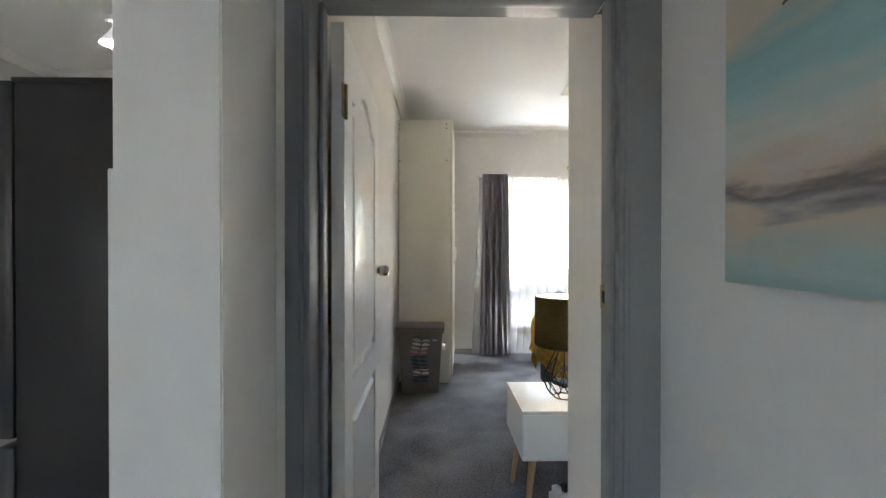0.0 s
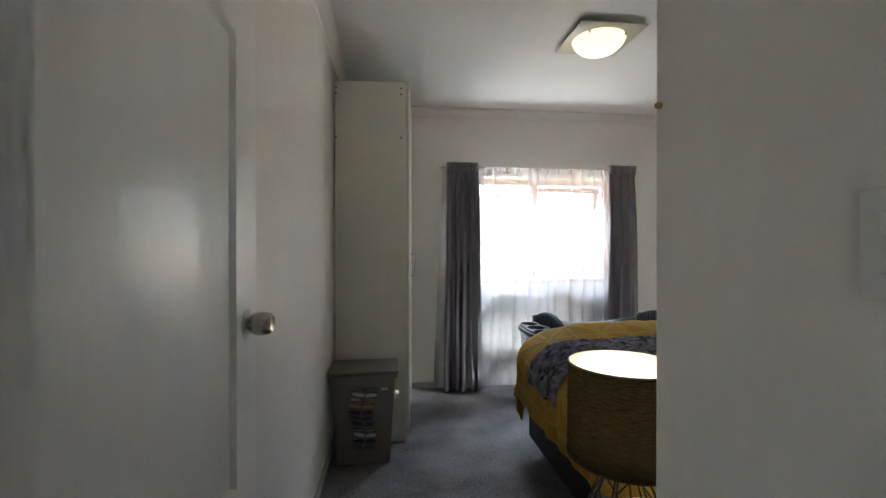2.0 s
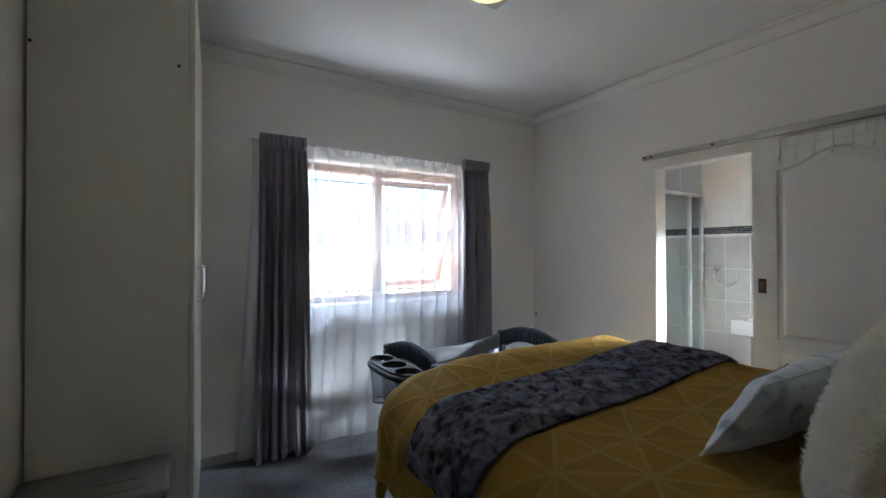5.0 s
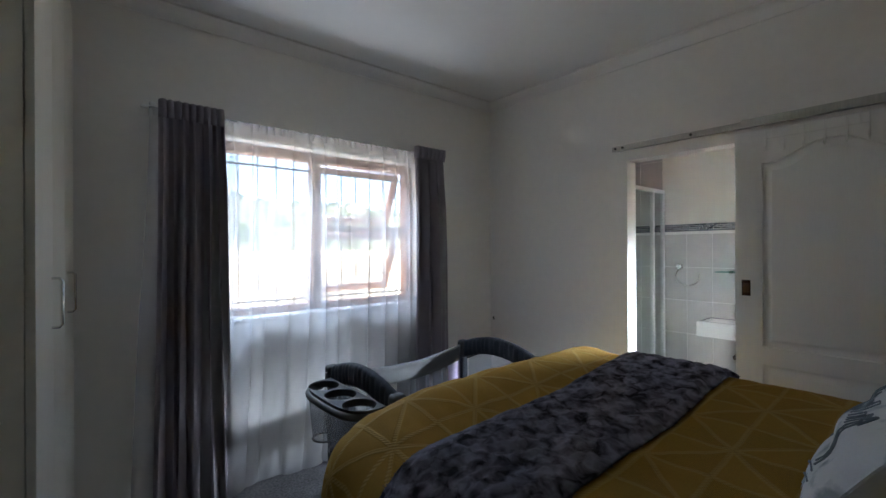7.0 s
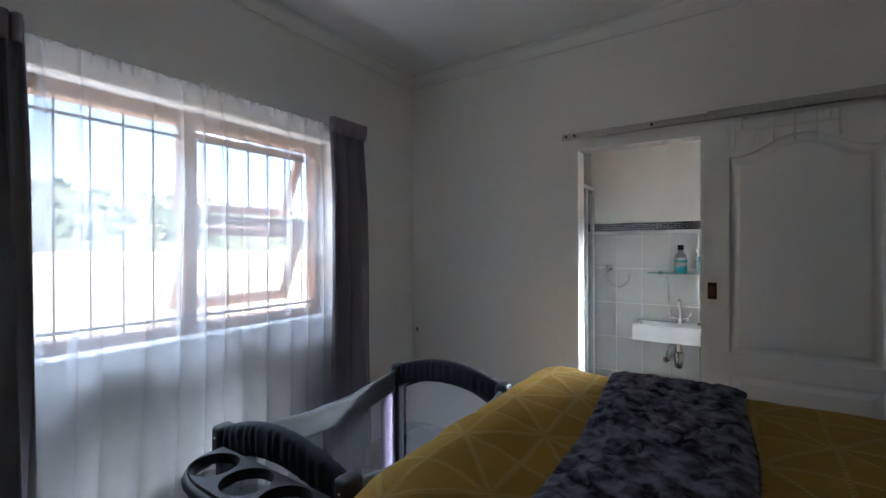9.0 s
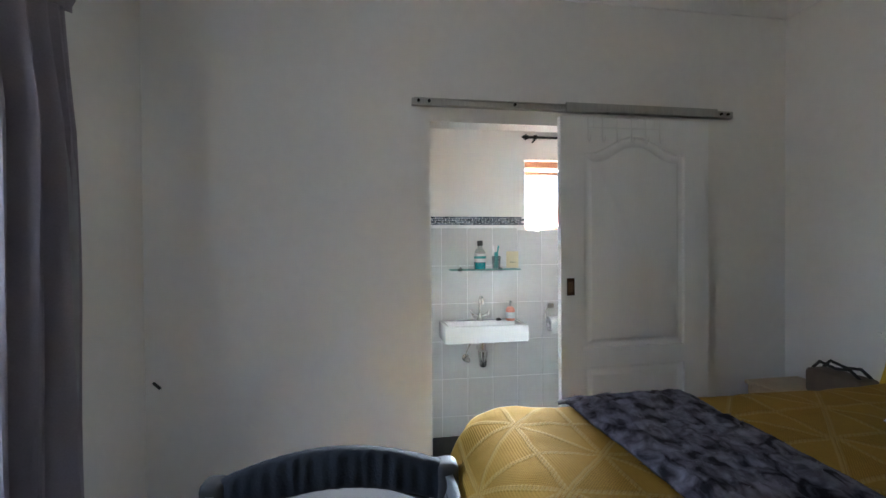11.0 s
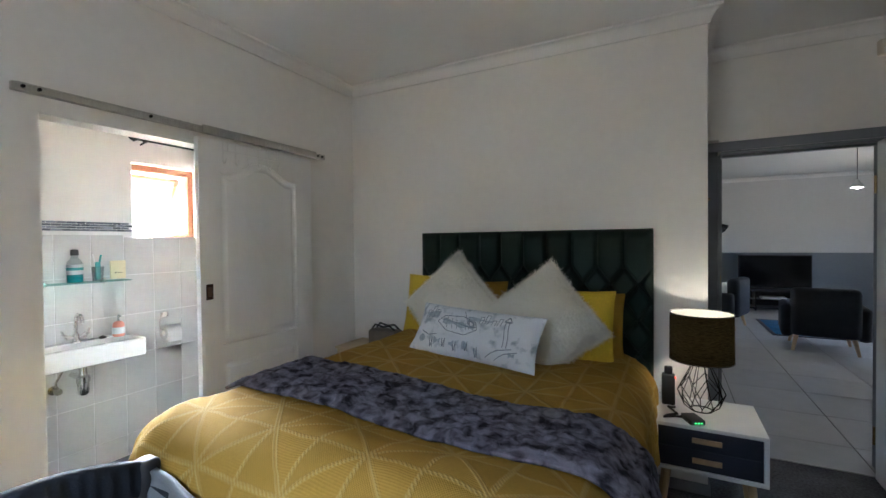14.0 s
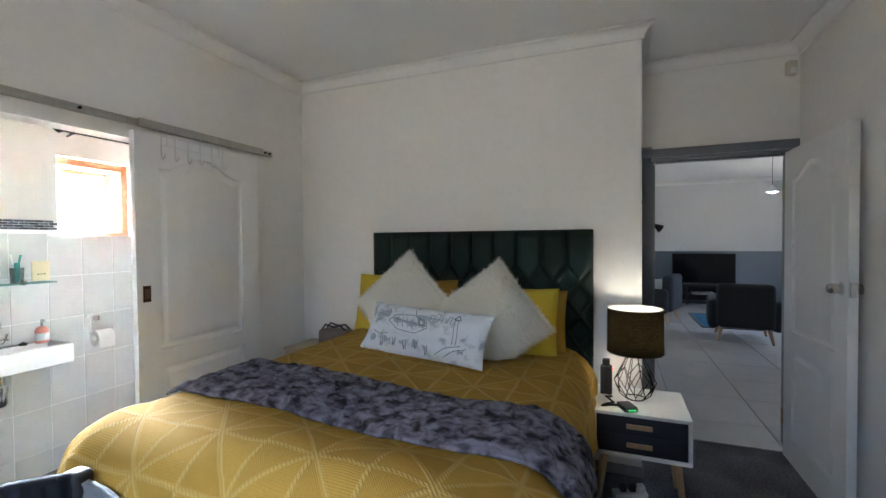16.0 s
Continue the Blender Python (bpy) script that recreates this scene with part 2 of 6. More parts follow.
def part(name, bm, material, parent=None, label="", m=None, smooth=True):
    ob = new(name, finish(name, bm, material, smooth))
    ob.parent = parent
    if m is not None:
        ob.matrix_basis = m
    if label:
        tagged(ob, label)
    return ob


def structure(name, bm, material, label, category, smooth=True):
    return tagged(part(name, bm, material, smooth=smooth), label, category, "", "structure")


def box(x0, x1, y0, y1, z0, z1, bevel=0.0, bm=None, segs=2):
    """A box between six planes, joined into bm if given."""
    b = bmesh.new()
    bmesh.ops.create_cube(b, size=1)
    for v in b.verts:
        v.co = Vector(((x0 + x1) / 2 + v.co.x * (x1 - x0), (y0 + y1) / 2 + v.co.y * (y1 - y0), (z0 + z1) / 2 + v.co.z * (z1 - z0)))
    if bevel:
        bmesh.ops.bevel(b, geom=b.edges[:], offset=bevel, segments=segs, affect="EDGES", profile=0.5)
    return join(bm, b)


def join(bm, other, m=None):
    """Adds other to bm and frees it."""
    if m is not None:
        bmesh.ops.transform(other, matrix=m, verts=other.verts)
    if bm is None:
        return other
    made = {v: bm.verts.new(v.co) for v in other.verts}
    for f in other.faces:
        g = bm.faces.new([made[v] for v in f.verts])
        g.smooth = f.smooth
    other.free()
    return bm


def tube(points, radius, sides=8, bm=None, closed=False, flat=1.0):
    """A round bar along a line of points."""
    b = bmesh.new()
    pts = [Vector(p) for p in points]
    rings = []
    n = len(pts)
    up = None
    for i, p in enumerate(pts):
        a = pts[i - 1] if (i or closed) else p
        c = pts[(i + 1) % n] if (i < n - 1 or closed) else p
        way = (c - a).normalized()
        if up is None:
            up = Vector((0, 0, 1)) if abs(way.z) < 0.9 else Vector((1, 0, 0))
        side = way.cross(up).normalized()
        up = side.cross(way).normalized()
        r = radius[i] if isinstance(radius, (list, tuple)) else radius
        rings.append([b.verts.new(p + (side * math.cos(k * math.tau / sides) * flat + up * math.sin(k * math.tau / sides)) * r) for k in range(sides)])
    for i in range(n if closed else n - 1):
        r0, r1 = rings[i], rings[(i + 1) % n]
        for k in range(sides):
            b.faces.new((r0[k], r0[(k + 1) % sides], r1[(k + 1) % sides], r1[k]))
    if not closed:
        b.faces.new(rings[0][::-1]), b.faces.new(rings[-1])
    return join(bm, b)


def turned(profile, sides=24, bm=None, at=(0, 0, 0), axis="z"):
    """A body of revolution from (radius, height) pairs."""
    b = bmesh.new()
    rings = []
    for r, h in profile:
        if r < 1e-5:
            rings.append([b.verts.new((0, 0, h))])
        else:
            rings.append([b.verts.new((r * math.cos(k * math.tau / sides), r * math.sin(k * math.tau / sides), h)) for k in range(sides)])
    for a, c in zip(rings, rings[1:]):
        for k in range(sides):
            q = [a[k % len(a)], a[(k + 1) % len(a)], c[(k + 1) % len(c)], c[k % len(c)]]
            q = list(dict.fromkeys(q))
            if len(q) > 2:
                b.faces.new(q)
    turn = {"z": pose(0, 0, 0), "x": pose(0, 0, 0, 0, 90, 0), "y": pose(0, 0, 0, -90, 0, 0)}[axis]
    bmesh.ops.transform(b, matrix=Matrix.Translation(at) @ turn, verts=b.verts)
    return join(bm, b)


def run(path, profile, closed=False, bm=None):
    """A moulding swept along a plan line with mitred corners; profile: (inward, height) pairs, inward is to the left of the line."""
    b = bmesh.new()
    pts = [Vector((*p, 0)) for p in path]
    n = len(pts)
    rings = []
    for i, p in enumerate(pts):
        ways = []
        if i or closed:
            ways.append((p - pts[i - 1]).normalized())
        if i < n - 1 or closed:
            ways.append((pts[(i + 1) % n] - p).normalized())
        ns = [Vector((-w.y, w.x, 0)) for w in ways]
        off = ns[0] if len(ns) == 1 else (ns[0] + ns[1]) / (1 + ns[0].dot(ns[1]))
        rings.append([b.verts.new(p + off * d + Vector((0, 0, h))) for d, h in profile])
    k = len(profile)
    for i in range(n if closed else n - 1):
        r0, r1 = rings[i], rings[(i + 1) % n]
        for j in range(k):
            b.faces.new((r0[j], r0[(j + 1) % k], r1[(j + 1) % k], r1[j]))
    if not closed:
        b.faces.new(rings[0]), b.faces.new(rings[-1][::-1])
    return join(bm, b)


def sheet(nu, nv, fn, uv=None):
    """A grid mesh from fn(u, v) with u, v in 0..1; returns a bmesh."""
    b = bmesh.new()
    rows = [[b.verts.new(fn(i / nu, j / nv)) for j in range(nv + 1)] for i in range(nu + 1)]
    layer = b.loops.layers.uv.new("UVMap") if uv else None
    for i in range(nu):
        for j in range(nv):
            f = b.faces.new((rows[i][j], rows[i + 1][j], rows[i + 1][j + 1], rows[i][j + 1]))
            f.smooth = True
            if uv:
                for lp, (a, c) in zip(f.loops, ((i, j), (i + 1, j), (i + 1, j + 1), (i, j + 1))):
                    lp[layer].uv = uv(a / nu, c / nv)
    return b


def thick(ob, depth, offset=0.0):
    mod = ob.modifiers.new("thickness", "SOLIDIFY")
    mod.thickness, mod.offset = depth, offset
    return ob


# ---- the bedroom's shell ----
X0, X1, Y0, Y1, YH, XP, TOP = -0.345, 3.08, 1.41, 5.275, 2.035, 0.612, 2.67
WX0, WX1, WZ0, WZ1 = 0.80, 2.29, 0.97, 2.03
BY0, BY1, BTOP = 3.24, 4.01, 1.966
DX0, DX1, DTOP, YJ = -0.328, 0.51, 2.0, 1.345

structure("floor", box(X0 - 0.1, X1, Y0 - 0.03, Y1, -0.12, 0.0), M_CARPET, "grey short-pile carpet on the bedroom floor", "floor")
structure("wall_west", box(X0 - 0.11, X0, Y0, 5.5, -0.1, 2.9), M_WALL, "plain off-white painted bedroom wall", "wall")
b = box(X0, WX0, Y1, 5.5, -0.1, 2.9)
box(WX1, X1, Y1, 5.5, -0.1, 2.9, bm=b), box(WX0, WX1, Y1, 5.5, -0.1, WZ0, bm=b), box(WX0, WX1, Y1, 5.5, WZ1, 2.9, bm=b)
structure("wall_north", b, M_WALL, "off-white painted wall round the bedroom window", "wall")
b = box(X1, X1 + 0.12, 1.9, BY0, -0.1, 2.9)
box(X1, X1 + 0.12, BY1, 5.5, -0.1, 2.9, bm=b), box(X1, X1 + 0.12, BY0, BY1, BTOP, 2.9, bm=b)
structure("wall_east", b, M_WALL, "off-white painted wall with the bathroom doorway", "wall")
structure("wall_south", box(XP + 0.115, X1, 1.9, YH, -0.1, 2.9), M_WALL, "off-white painted wall behind the bed", "wall")
structure("wall_passage", box(XP, XP + 0.115, YJ, YH, -0.1, 2.9), M_WALL, "off-white painted wall end beside the bedroom door", "wall")
b = box(X0 - 0.11, DX0, 1.232, 1.41, -0.1, 2.9)
box(DX1, XP, 1.232, YJ, -0.1, DTOP + 0.08, bm=b), box(DX1, XP, 1.232, 1.41, DTOP + 0.08, 2.9, bm=b), box(DX0, DX1, 1.232, 1.41, DTOP, 2.9, bm=b)
structure("wall_door", b, M_WALL, "off-white painted wall over and beside the bedroom door", "wall")
structure("ceiling", box(X0, X1, Y0, Y1, TOP, TOP + 0.1), M_CEIL, "white painted plasterboard ceiling", "ceiling")
COVE = [(0, TOP - 0.075), (0.012, TOP - 0.075), (0.016, TOP - 0.06), (0.03, TOP - 0.034), (0.055, TOP - 0.016), (0.068, TOP - 0.013), (0.068, TOP + 0.002), (0, TOP + 0.002)]
structure("cornice", run([(X0, Y0), (XP, Y0), (XP, YH), (X1, YH), (X1, Y1), (X0, Y1)], COVE, True), M_CORNICE, "white coved plaster cornice under the ceiling", "cornice")
SK = [(0, 0), (0.012, 0), (0.012, 0.052), (0.008, 0.058), (0, 0.058)]
structure("baseboard", run([(XP, Y0 + 0.02), (XP, YH), (X1, YH), (X1, BY0)], SK), M_SKIRT, "low grey carpet skirting along the wall", "baseboard")
structure("baseboard", run([(X1, BY1), (X1, Y1), (X0, Y1), (X0, Y0 + 0.02)], SK), M_SKIRT, "low grey carpet skirting along the wall", "baseboard")


# ---- the window ----
def awning_sash(x0, x1, z0, z1, y, lean, parent):
    """A top-hung wooden sash pushed open by lean degrees."""
    h, w = z1 - z0, 0.045
    b = box(x0, x0 + w, -0.02, 0.02, -h, 0, 0.003)
    for q in ((x1 - w, x1, -h, 0), (x0 + w, x1 - w, -w, 0), (x0 + w, x1 - w, -h, -h + w)):
        box(q[0], q[1], -0.02, 0.02, q[2], q[3], 0.003, bm=b)
    s = part("sash", b, M_WINDOWWOOD, parent, "varnished wooden sash pushed open", pose(0, y, z1, lean, 0, 0))
    g = part("pane", box(x0 + w - 0.004, x1 - w + 0.004, -0.002, 0.002, -h + w - 0.004, -w + 0.004), M_GLASS, s)
    g.visible_shadow = False
    return s


win = thing("window_1", (0, 0, 0), "varnished wooden window with two sashes pushed open", "window", kind="structure")
FY = 5.43
b = box(WX0, WX0 + 0.05, FY - 0.04, FY + 0.05, WZ0, WZ1, 0.003)
box(WX1 - 0.05, WX1, FY - 0.04, FY + 0.05, WZ0, WZ1, 0.003, bm=b)
box(WX0 + 0.05, WX1 - 0.05, FY - 0.04, FY + 0.05, WZ1 - 0.055, WZ1, 0.003, bm=b)
box(WX0 + 0.05, WX1 - 0.05, FY - 0.04, FY + 0.05, WZ0, WZ0 + 0.05, 0.003, bm=b)
part("window_frame", b, M_WINDOWWOOD, win)
MX = 1.5
part("mullion", box(MX - 0.03, MX + 0.03, FY - 0.04, FY + 0.05, WZ0 + 0.05, WZ1 - 0.055, 0.003), M_WINDOWWOOD, win)
part("transom", box(MX + 0.03, WX1 - 0.05, FY - 0.04, FY + 0.05, 1.5, 1.55, 0.003), M_WINDOWWOOD, win)
g = part("pane", box(WX0 + 0.046, MX - 0.026, FY, FY + 0.004, WZ0 + 0.046, WZ1 - 0.05), M_GLASS, win)
g.visible_shadow = False
awning_sash(MX + 0.035, WX1 - 0.055, 1.553, WZ1 - 0.058, FY + 0.065, 24, win)
awning_sash(MX + 0.035, WX1 - 0.055, WZ0 + 0.053, 1.497, FY + 0.065, 24, win)
part("window_sill", box(WX0, WX1, Y1 - 0.012, FY - 0.042, WZ0 - 0.012, WZ0 + 0.006, 0.003), M_WHITE, win, "white painted inner sill")
grille = thing("burglar_bars", (0, FY - 0.06, 0), "dark painted steel burglar bars inside the window", "bars")
for z in (1.06, 1.9):
    part("cross_bar", box(WX0 + 0.004, WX1 - 0.004, -0.012, 0.0, z - 0.006, z + 0.006), M_BARS, grille)
x = WX0 + 0.075
while x < WX1 - 0.03:
    part("bar", tube([(x, -0.018, WZ0 + 0.01), (x, -0.018, 1.955)], 0.0045, 6), M_BARS, grille)
    x += 0.112


def curtain(name, x0, x1, flare0, flare1, z0, z1, y, folds, depth, material, label, category, head=0.09, cells=None, seed=0.0, thickness=0.003):
    """Hanging cloth with pleats that open towards the hem."""
    cells = cells or folds * 14
    c = thing(name, (0, y, 0), label, category)

    def at(u, v):
        z = z1 + (z0 - z1) * v
        lo, hi = x0 - flare0 * v ** 1.5, x1 + flare1 * v ** 1.5
        drift = 0.25 * noise.noise((u * 5 + seed, v * 2.2, seed)) * v
        phase = (u * folds + drift + 0.35 * noise.noise((u * 3 + seed, 0.6 * v, 6.0))) * math.tau
        wave = 1.25 * math.sin(phase + 0.5 * math.sin(phase)) + 0.3 * math.sin((u * folds * 2.3 + drift * 2 + seed) * math.tau)
        amp = depth * (0.35 + 0.65 * min(1, v * 5)) * (0.8 + 0.5 * noise.noise((u * folds, v * 1.5, seed + 4)))
        hem = 0.012 * noise.noise((u * 9, 3.3, seed)) if v > 0.97 else 0
        return lo + (hi - lo) * u + 0.012 * math.sin(u * folds * math.tau * 2) * v, -amp * (wave * 0.5 + 0.6) - 0.004, z + hem
    body = part("drop", sheet(cells, 60, at), material, c)
    if thickness:
        thick(body, thickness)
    if head:
        def band(u, v):
            pinch = abs(math.sin(u * folds * 1.5 * math.pi))
            return x0 + (x1 - x0) * u, -0.012 - depth * 0.55 * pinch ** 0.5 * (1 if v < 0.7 else 0.75), z1 + 0.012 - head * v
        thick(part("pleated_heading", sheet(folds * 16, 5, band), material, c), 0.004)
    return c


curtain("curtain", 0.567, 0.865, 0.035, 0.035, 0.012, 2.125, 5.18, 6, 0.07, M_CURTAIN, "dark grey lined curtain drawn aside, hanging to the carpet", "curtain", seed=1.3)
curtain("curtain", 2.16, 2.43, 0.05, 0.06, 0.012, 2.13, 5.18, 5, 0.07, M_CURTAIN, "dark grey curtain bunched beside the window", "curtain", seed=5.1)
def net_curtain():
    """A gathered net whose folds double over here and there, creased towards the hem."""
    c = thing("sheer_curtain", (0, 5.225, 0), "sheer white net curtain across the window, down to the carpet", "curtain")

    def at(u, v):
        a = (u * 17 + 0.6 * noise.noise((u * 6, 0.4 * v, 2.0)) + 0.12 * noise.noise((u * 5, v * 2.5, 7.0)) * v) * math.tau
        gate = max(0.0, 1.3 * noise.noise((u * 7.5, 0.3 * v, 9.0)) + 0.75)
        crease = max(0.0, v - 0.62) / 0.38
        ripple = crease * (0.02 * noise.noise((u * 26, v * 9, 1.0)) + 0.012 * noise.noise((u * 55, v * 24, 3.0)))
        x = 0.53 - 0.06 * v ** 1.5 + (1.88 + 0.06 * v ** 1.5) * u + 0.036 * gate * math.sin(a) * (0.4 + 0.6 * min(1, v * 6))
        y = -0.012 - 0.034 * gate * (1 + math.cos(a)) * (0.3 + 0.7 * min(1, v * 4)) + 0.01 * noise.noise((u * 9, v * 2, 5)) + ripple
        z = 2.095 - 2.06 * v + (0.018 * noise.noise((u * 7, 3.3, 8)) if v > 0.97 else 0)
        return x + ripple * 0.5, y, z
    part("drop", sheet(420, 70, at), M_SHEER, c)

    def band(u, v):
        return 0.53 + 1.88 * u, -0.014 - 0.012 * abs(math.sin(u * 45 * math.pi)) ** 0.5, 2.107 - 0.045 * v
    part("gathered_heading", sheet(360, 4, band), M_SHEER, c)


net_curtain()
rod = thing("curtain_track", (0, 5.25, 2.115), "slim white curtain track over the window", "curtain rail")
part("track", box(0.5, 2.5, -0.008, 0.008, -0.008, 0.008, 0.003), M_WHITE, rod)
for x in (0.55, 1.5, 2.44):
    part("bracket", box(x - 0.012, x + 0.012, -0.006, 0.026, 0.008, 0.03, 0.002), M_WHITE, rod)

# ---- door frame and door ----
fr = thing("door_frame", (0, 0, 0), "grey painted pressed-steel door frame", "door frame", kind="structure")
for sx, side, trim, deep in ((-1, DX0, 0.05, 1.413), (1, DX1, XP - DX1 - 0.004, YJ + 0.003)):
    b = box(*sorted((side, side - sx * 0.016)), 1.222, deep, 0, DTOP - 0.016, 0.004)
    box(*sorted((side - sx * 0.016, side - sx * 0.03)), deep - 0.105, deep - 0.06, 0, DTOP - 0.03, 0.005, bm=b)
    box(*sorted((side, side + sx * 0.014)), 1.22, 1.232, 0, DTOP + 0.016, 0.004, bm=b)
    box(*sorted((side + sx * 0.014, side + sx * trim)), 1.225, 1.232, 0, DTOP + 0.045, 0.003, bm=b)
    if sx > 0:
        box(side, side + 0.06, YJ, YJ + 0.011, 0, DTOP + 0.07, 0.004, bm=b)
    part("jamb", b, M_STEELFRAME, fr)
b = box(DX0 + 0.016, DX1 - 0.016, 1.222, 1.413, DTOP - 0.016, DTOP, 0.004)
box(DX0 + 0.03, DX1 - 0.03, 1.285, 1.337, DTOP - 0.03, DTOP - 0.016, 0.005, bm=b)
box(DX0 + 0.001, DX1 - 0.001, 1.22, 1.232, DTOP, DTOP + 0.016, 0.004, bm=b)
box(DX0 - 0.014, XP - 0.004, 1.225, 1.232, DTOP + 0.016, DTOP + 0.045, 0.003, bm=b)
box(X0, XP, 1.41, 1.421, DTOP, DTOP + 0.06, 0.004, bm=b)
part("head", b, M_STEELFRAME, fr)
st = part("strike_plate", box(DX1 - 0.019, DX1 - 0.0155, YJ - 0.042, YJ - 0.001, 1.11, 1.178, 0.001), M_BRASS, fr, "worn brass strike plate")
part("latch_hole", box(DX1 - 0.0205, DX1 - 0.0185, YJ - 0.033, YJ - 0.015, 1.128, 1.162, 0.0008), M_BLACKPLASTIC, st)
part("threshold", box(DX0, DX1, 1.372, 1.385, -0.01, 0.006, 0.002), M_ALU, fr, "thin metal threshold strip")


def panel_outline(x0, x1, z0, z1, arch, n=18):
    """The closed outline of a door panel whose top may rise in a soft arch."""
    pts = [(x0, z0), (x1, z0)]
    for i in range(n + 1):
        u = 1 - i / n
        s = min(1, max(0, (min(u, 1 - u) - 0.06) / 0.4))
        s = s * s * (3 - 2 * s)
        pts.append((x0 + (x1 - x0) * u, z1 + arch * s))
    return pts


def panel_face(x0, x1, z0, z1, arch, y, sy):
    """A moulded panel let into the door's face at y, facing sy: a sunk groove round a fielded middle."""
    b = bmesh.new()
    outer = panel_outline(x0, x1, z0, z1, arch)
    cx, cz = (x0 + x1) / 2, (z0 + z1) / 2
    rings = []
    for inset, lift in ((0, 0.0), (0.003, -0.013), (0.009, -0.0155), (0.021, -0.0155), (0.04, -0.004), (0.043, -0.001), (0.046, 0.0)):
        ring = []
        for px, pz in outer:
            fx, fz = 1 - inset / ((x1 - x0) / 2), 1 - inset / ((z1 - z0) / 2)
            ring.append(b.verts.new((cx + (px - cx) * fx, y + sy * lift, cz + (pz - cz) * fz)))
        rings.append(ring)
    n = len(outer)
    for a, c in zip(rings, rings[1:]):
        for k in range(n):
            b.faces.new((a[k], a[(k + 1) % n], c[(k + 1) % n], c[k]))
    b.faces.new(rings[-1])
    return b


def panel_leaf(width, height, depth, panels):
    """A door leaf whose two faces are cut out round the panels (x0, x1, z0, z1, arch)."""
    leaf = bmesh.new()
    rect = [(0, 0), (width, 0), (width, height), (0, height)]
    for y in (-depth / 2, depth / 2):
        face = bmesh.new()
        for loop in [rect] + [panel_outline(*q) for q in panels]:
            vs = [face.verts.new((x, y, z)) for x, z in loop]
            for p, q in zip(vs, vs[1:] + vs[:1]):
                face.edges.new((p, q))
        bmesh.ops.triangle_fill(face, use_beauty=True, use_dissolve=False, edges=face.edges[:])
        join(leaf, face)
    for (xa, za), (xb, zb) in zip(rect, rect[1:] + rect[:1]):
        leaf.faces.new([leaf.verts.new(p) for p in ((xa, -depth / 2, za), (xb, -depth / 2, zb), (xb, depth / 2, zb), (xa, depth / 2, za))])
    bmesh.ops.remove_doubles(leaf, verts=leaf.verts, dist=0.0001)
    return leaf


LEAF_W, LEAF_H = 0.81, 1.965
door = thing("door_1", (-0.285, 1.425, 0.008), "white moulded two-panel door standing wide open", "door", kind="structure", rz=90.2)
PANELS = ((0.13, LEAF_W - 0.13, 0.835, 1.77, 0.085), (0.13, LEAF_W - 0.13, 0.16, 0.715, 0.0))
leaf = part("leaf", panel_leaf(LEAF_W, LEAF_H, 0.04, PANELS), M_DOOR, door)
for sy in (-1, 1):
    for q in PANELS:
        part("panel", panel_face(*q, sy * 0.02, sy), M_DOOR, leaf)
    prof = [(0, 0), (0.034, 0), (0.034, 0.004), (0.029, 0.009), (0.015, 0.014), (0.013, 0.044), (0.02, 0.05), (0.0255, 0.062), (0.026, 0.078), (0.022, 0.091), (0.017, 0.095), (0.012, 0.0925), (0, 0.0925)]
    kb = turned([(r, h * -sy) for r, h in prof], 24, at=(0, 0, 0), axis="y")
    part("door_knob", kb, M_NICKEL, leaf, "round brushed nickel door knob", pose(LEAF_W - 0.065, sy * 0.02, 1.165))
part("latch_plate", box(LEAF_W - 0.001, LEAF_W + 0.0025, -0.012, 0.012, 1.13, 1.2, 0.001), M_CHROME, leaf, "chrome latch plate")
for z in (0.25, 1.72):
    b = box(-0.036, -0.004, -0.0225, -0.0195, z - 0.05, z + 0.05, 0.001)
    tube([(-0.006, -0.026, z - 0.052), (-0.006, -0.026, z + 0.052)], 0.006, 8, bm=b)
    part("hinge", b, M_BRASS, leaf, "worn brass hinge")

# ---- sliding bathroom door ----
SX = 3.028
sd = thing("door_2", (SX + 0.0175, 3.372, 0.012), "white moulded sliding bathroom door pushed half open", "door", kind="structure", rz=-90)
SW, SH = 0.815, 1.99
PANELS = ((0.122, 0.676, 0.838, 1.812, 0.085), (0.122, 0.676, 0.16, 0.745, 0.0))
leaf = part("leaf", panel_leaf(SW, SH, 0.035, PANELS), M_DOOR, sd)
for sy in (-1, 1):
    for q in PANELS:
        part("panel", panel_face(*q, sy * 0.0175, sy), M_DOOR, leaf)
part("flush_pull", box(0.03, 0.07, -0.0205, -0.0165, 1.105, 1.19, 0.001), mat("dark_bronze", (0.05, 0.025, 0.015), 0.4, 0.6, vary=0.3, scale=40), leaf, "dark bronze flush pull")
part("pull_plate", box(0.037, 0.063, -0.0215, -0.0185, 1.122, 1.173, 0.001), mat("bronze_cup", (0.13, 0.075, 0.05), 0.35, 0.7, vary=0.3, scale=50), leaf, "worn bronze cup")
rail = thing("sliding_door_rail", (SX + 0.03, 0, 2.05), "aluminium top rail of the sliding door, on the wall", "door rail")
b = box(-0.008, 0.02, 2.39, 4.1, -0.016, 0.016, 0.002)
box(-0.016, -0.008, 2.4, 4.09, -0.016, -0.01, 0.001, bm=b), box(-0.016, -0.008, 2.4, 4.09, 0.01, 0.016, 0.001, bm=b)
part("track", b, M_ALU, rail)
part("pelmet", box(-0.03, -0.017, 2.5, 3.34, -0.022, 0.022, 0.003), M_ALU, rail, "aluminium cover strip")
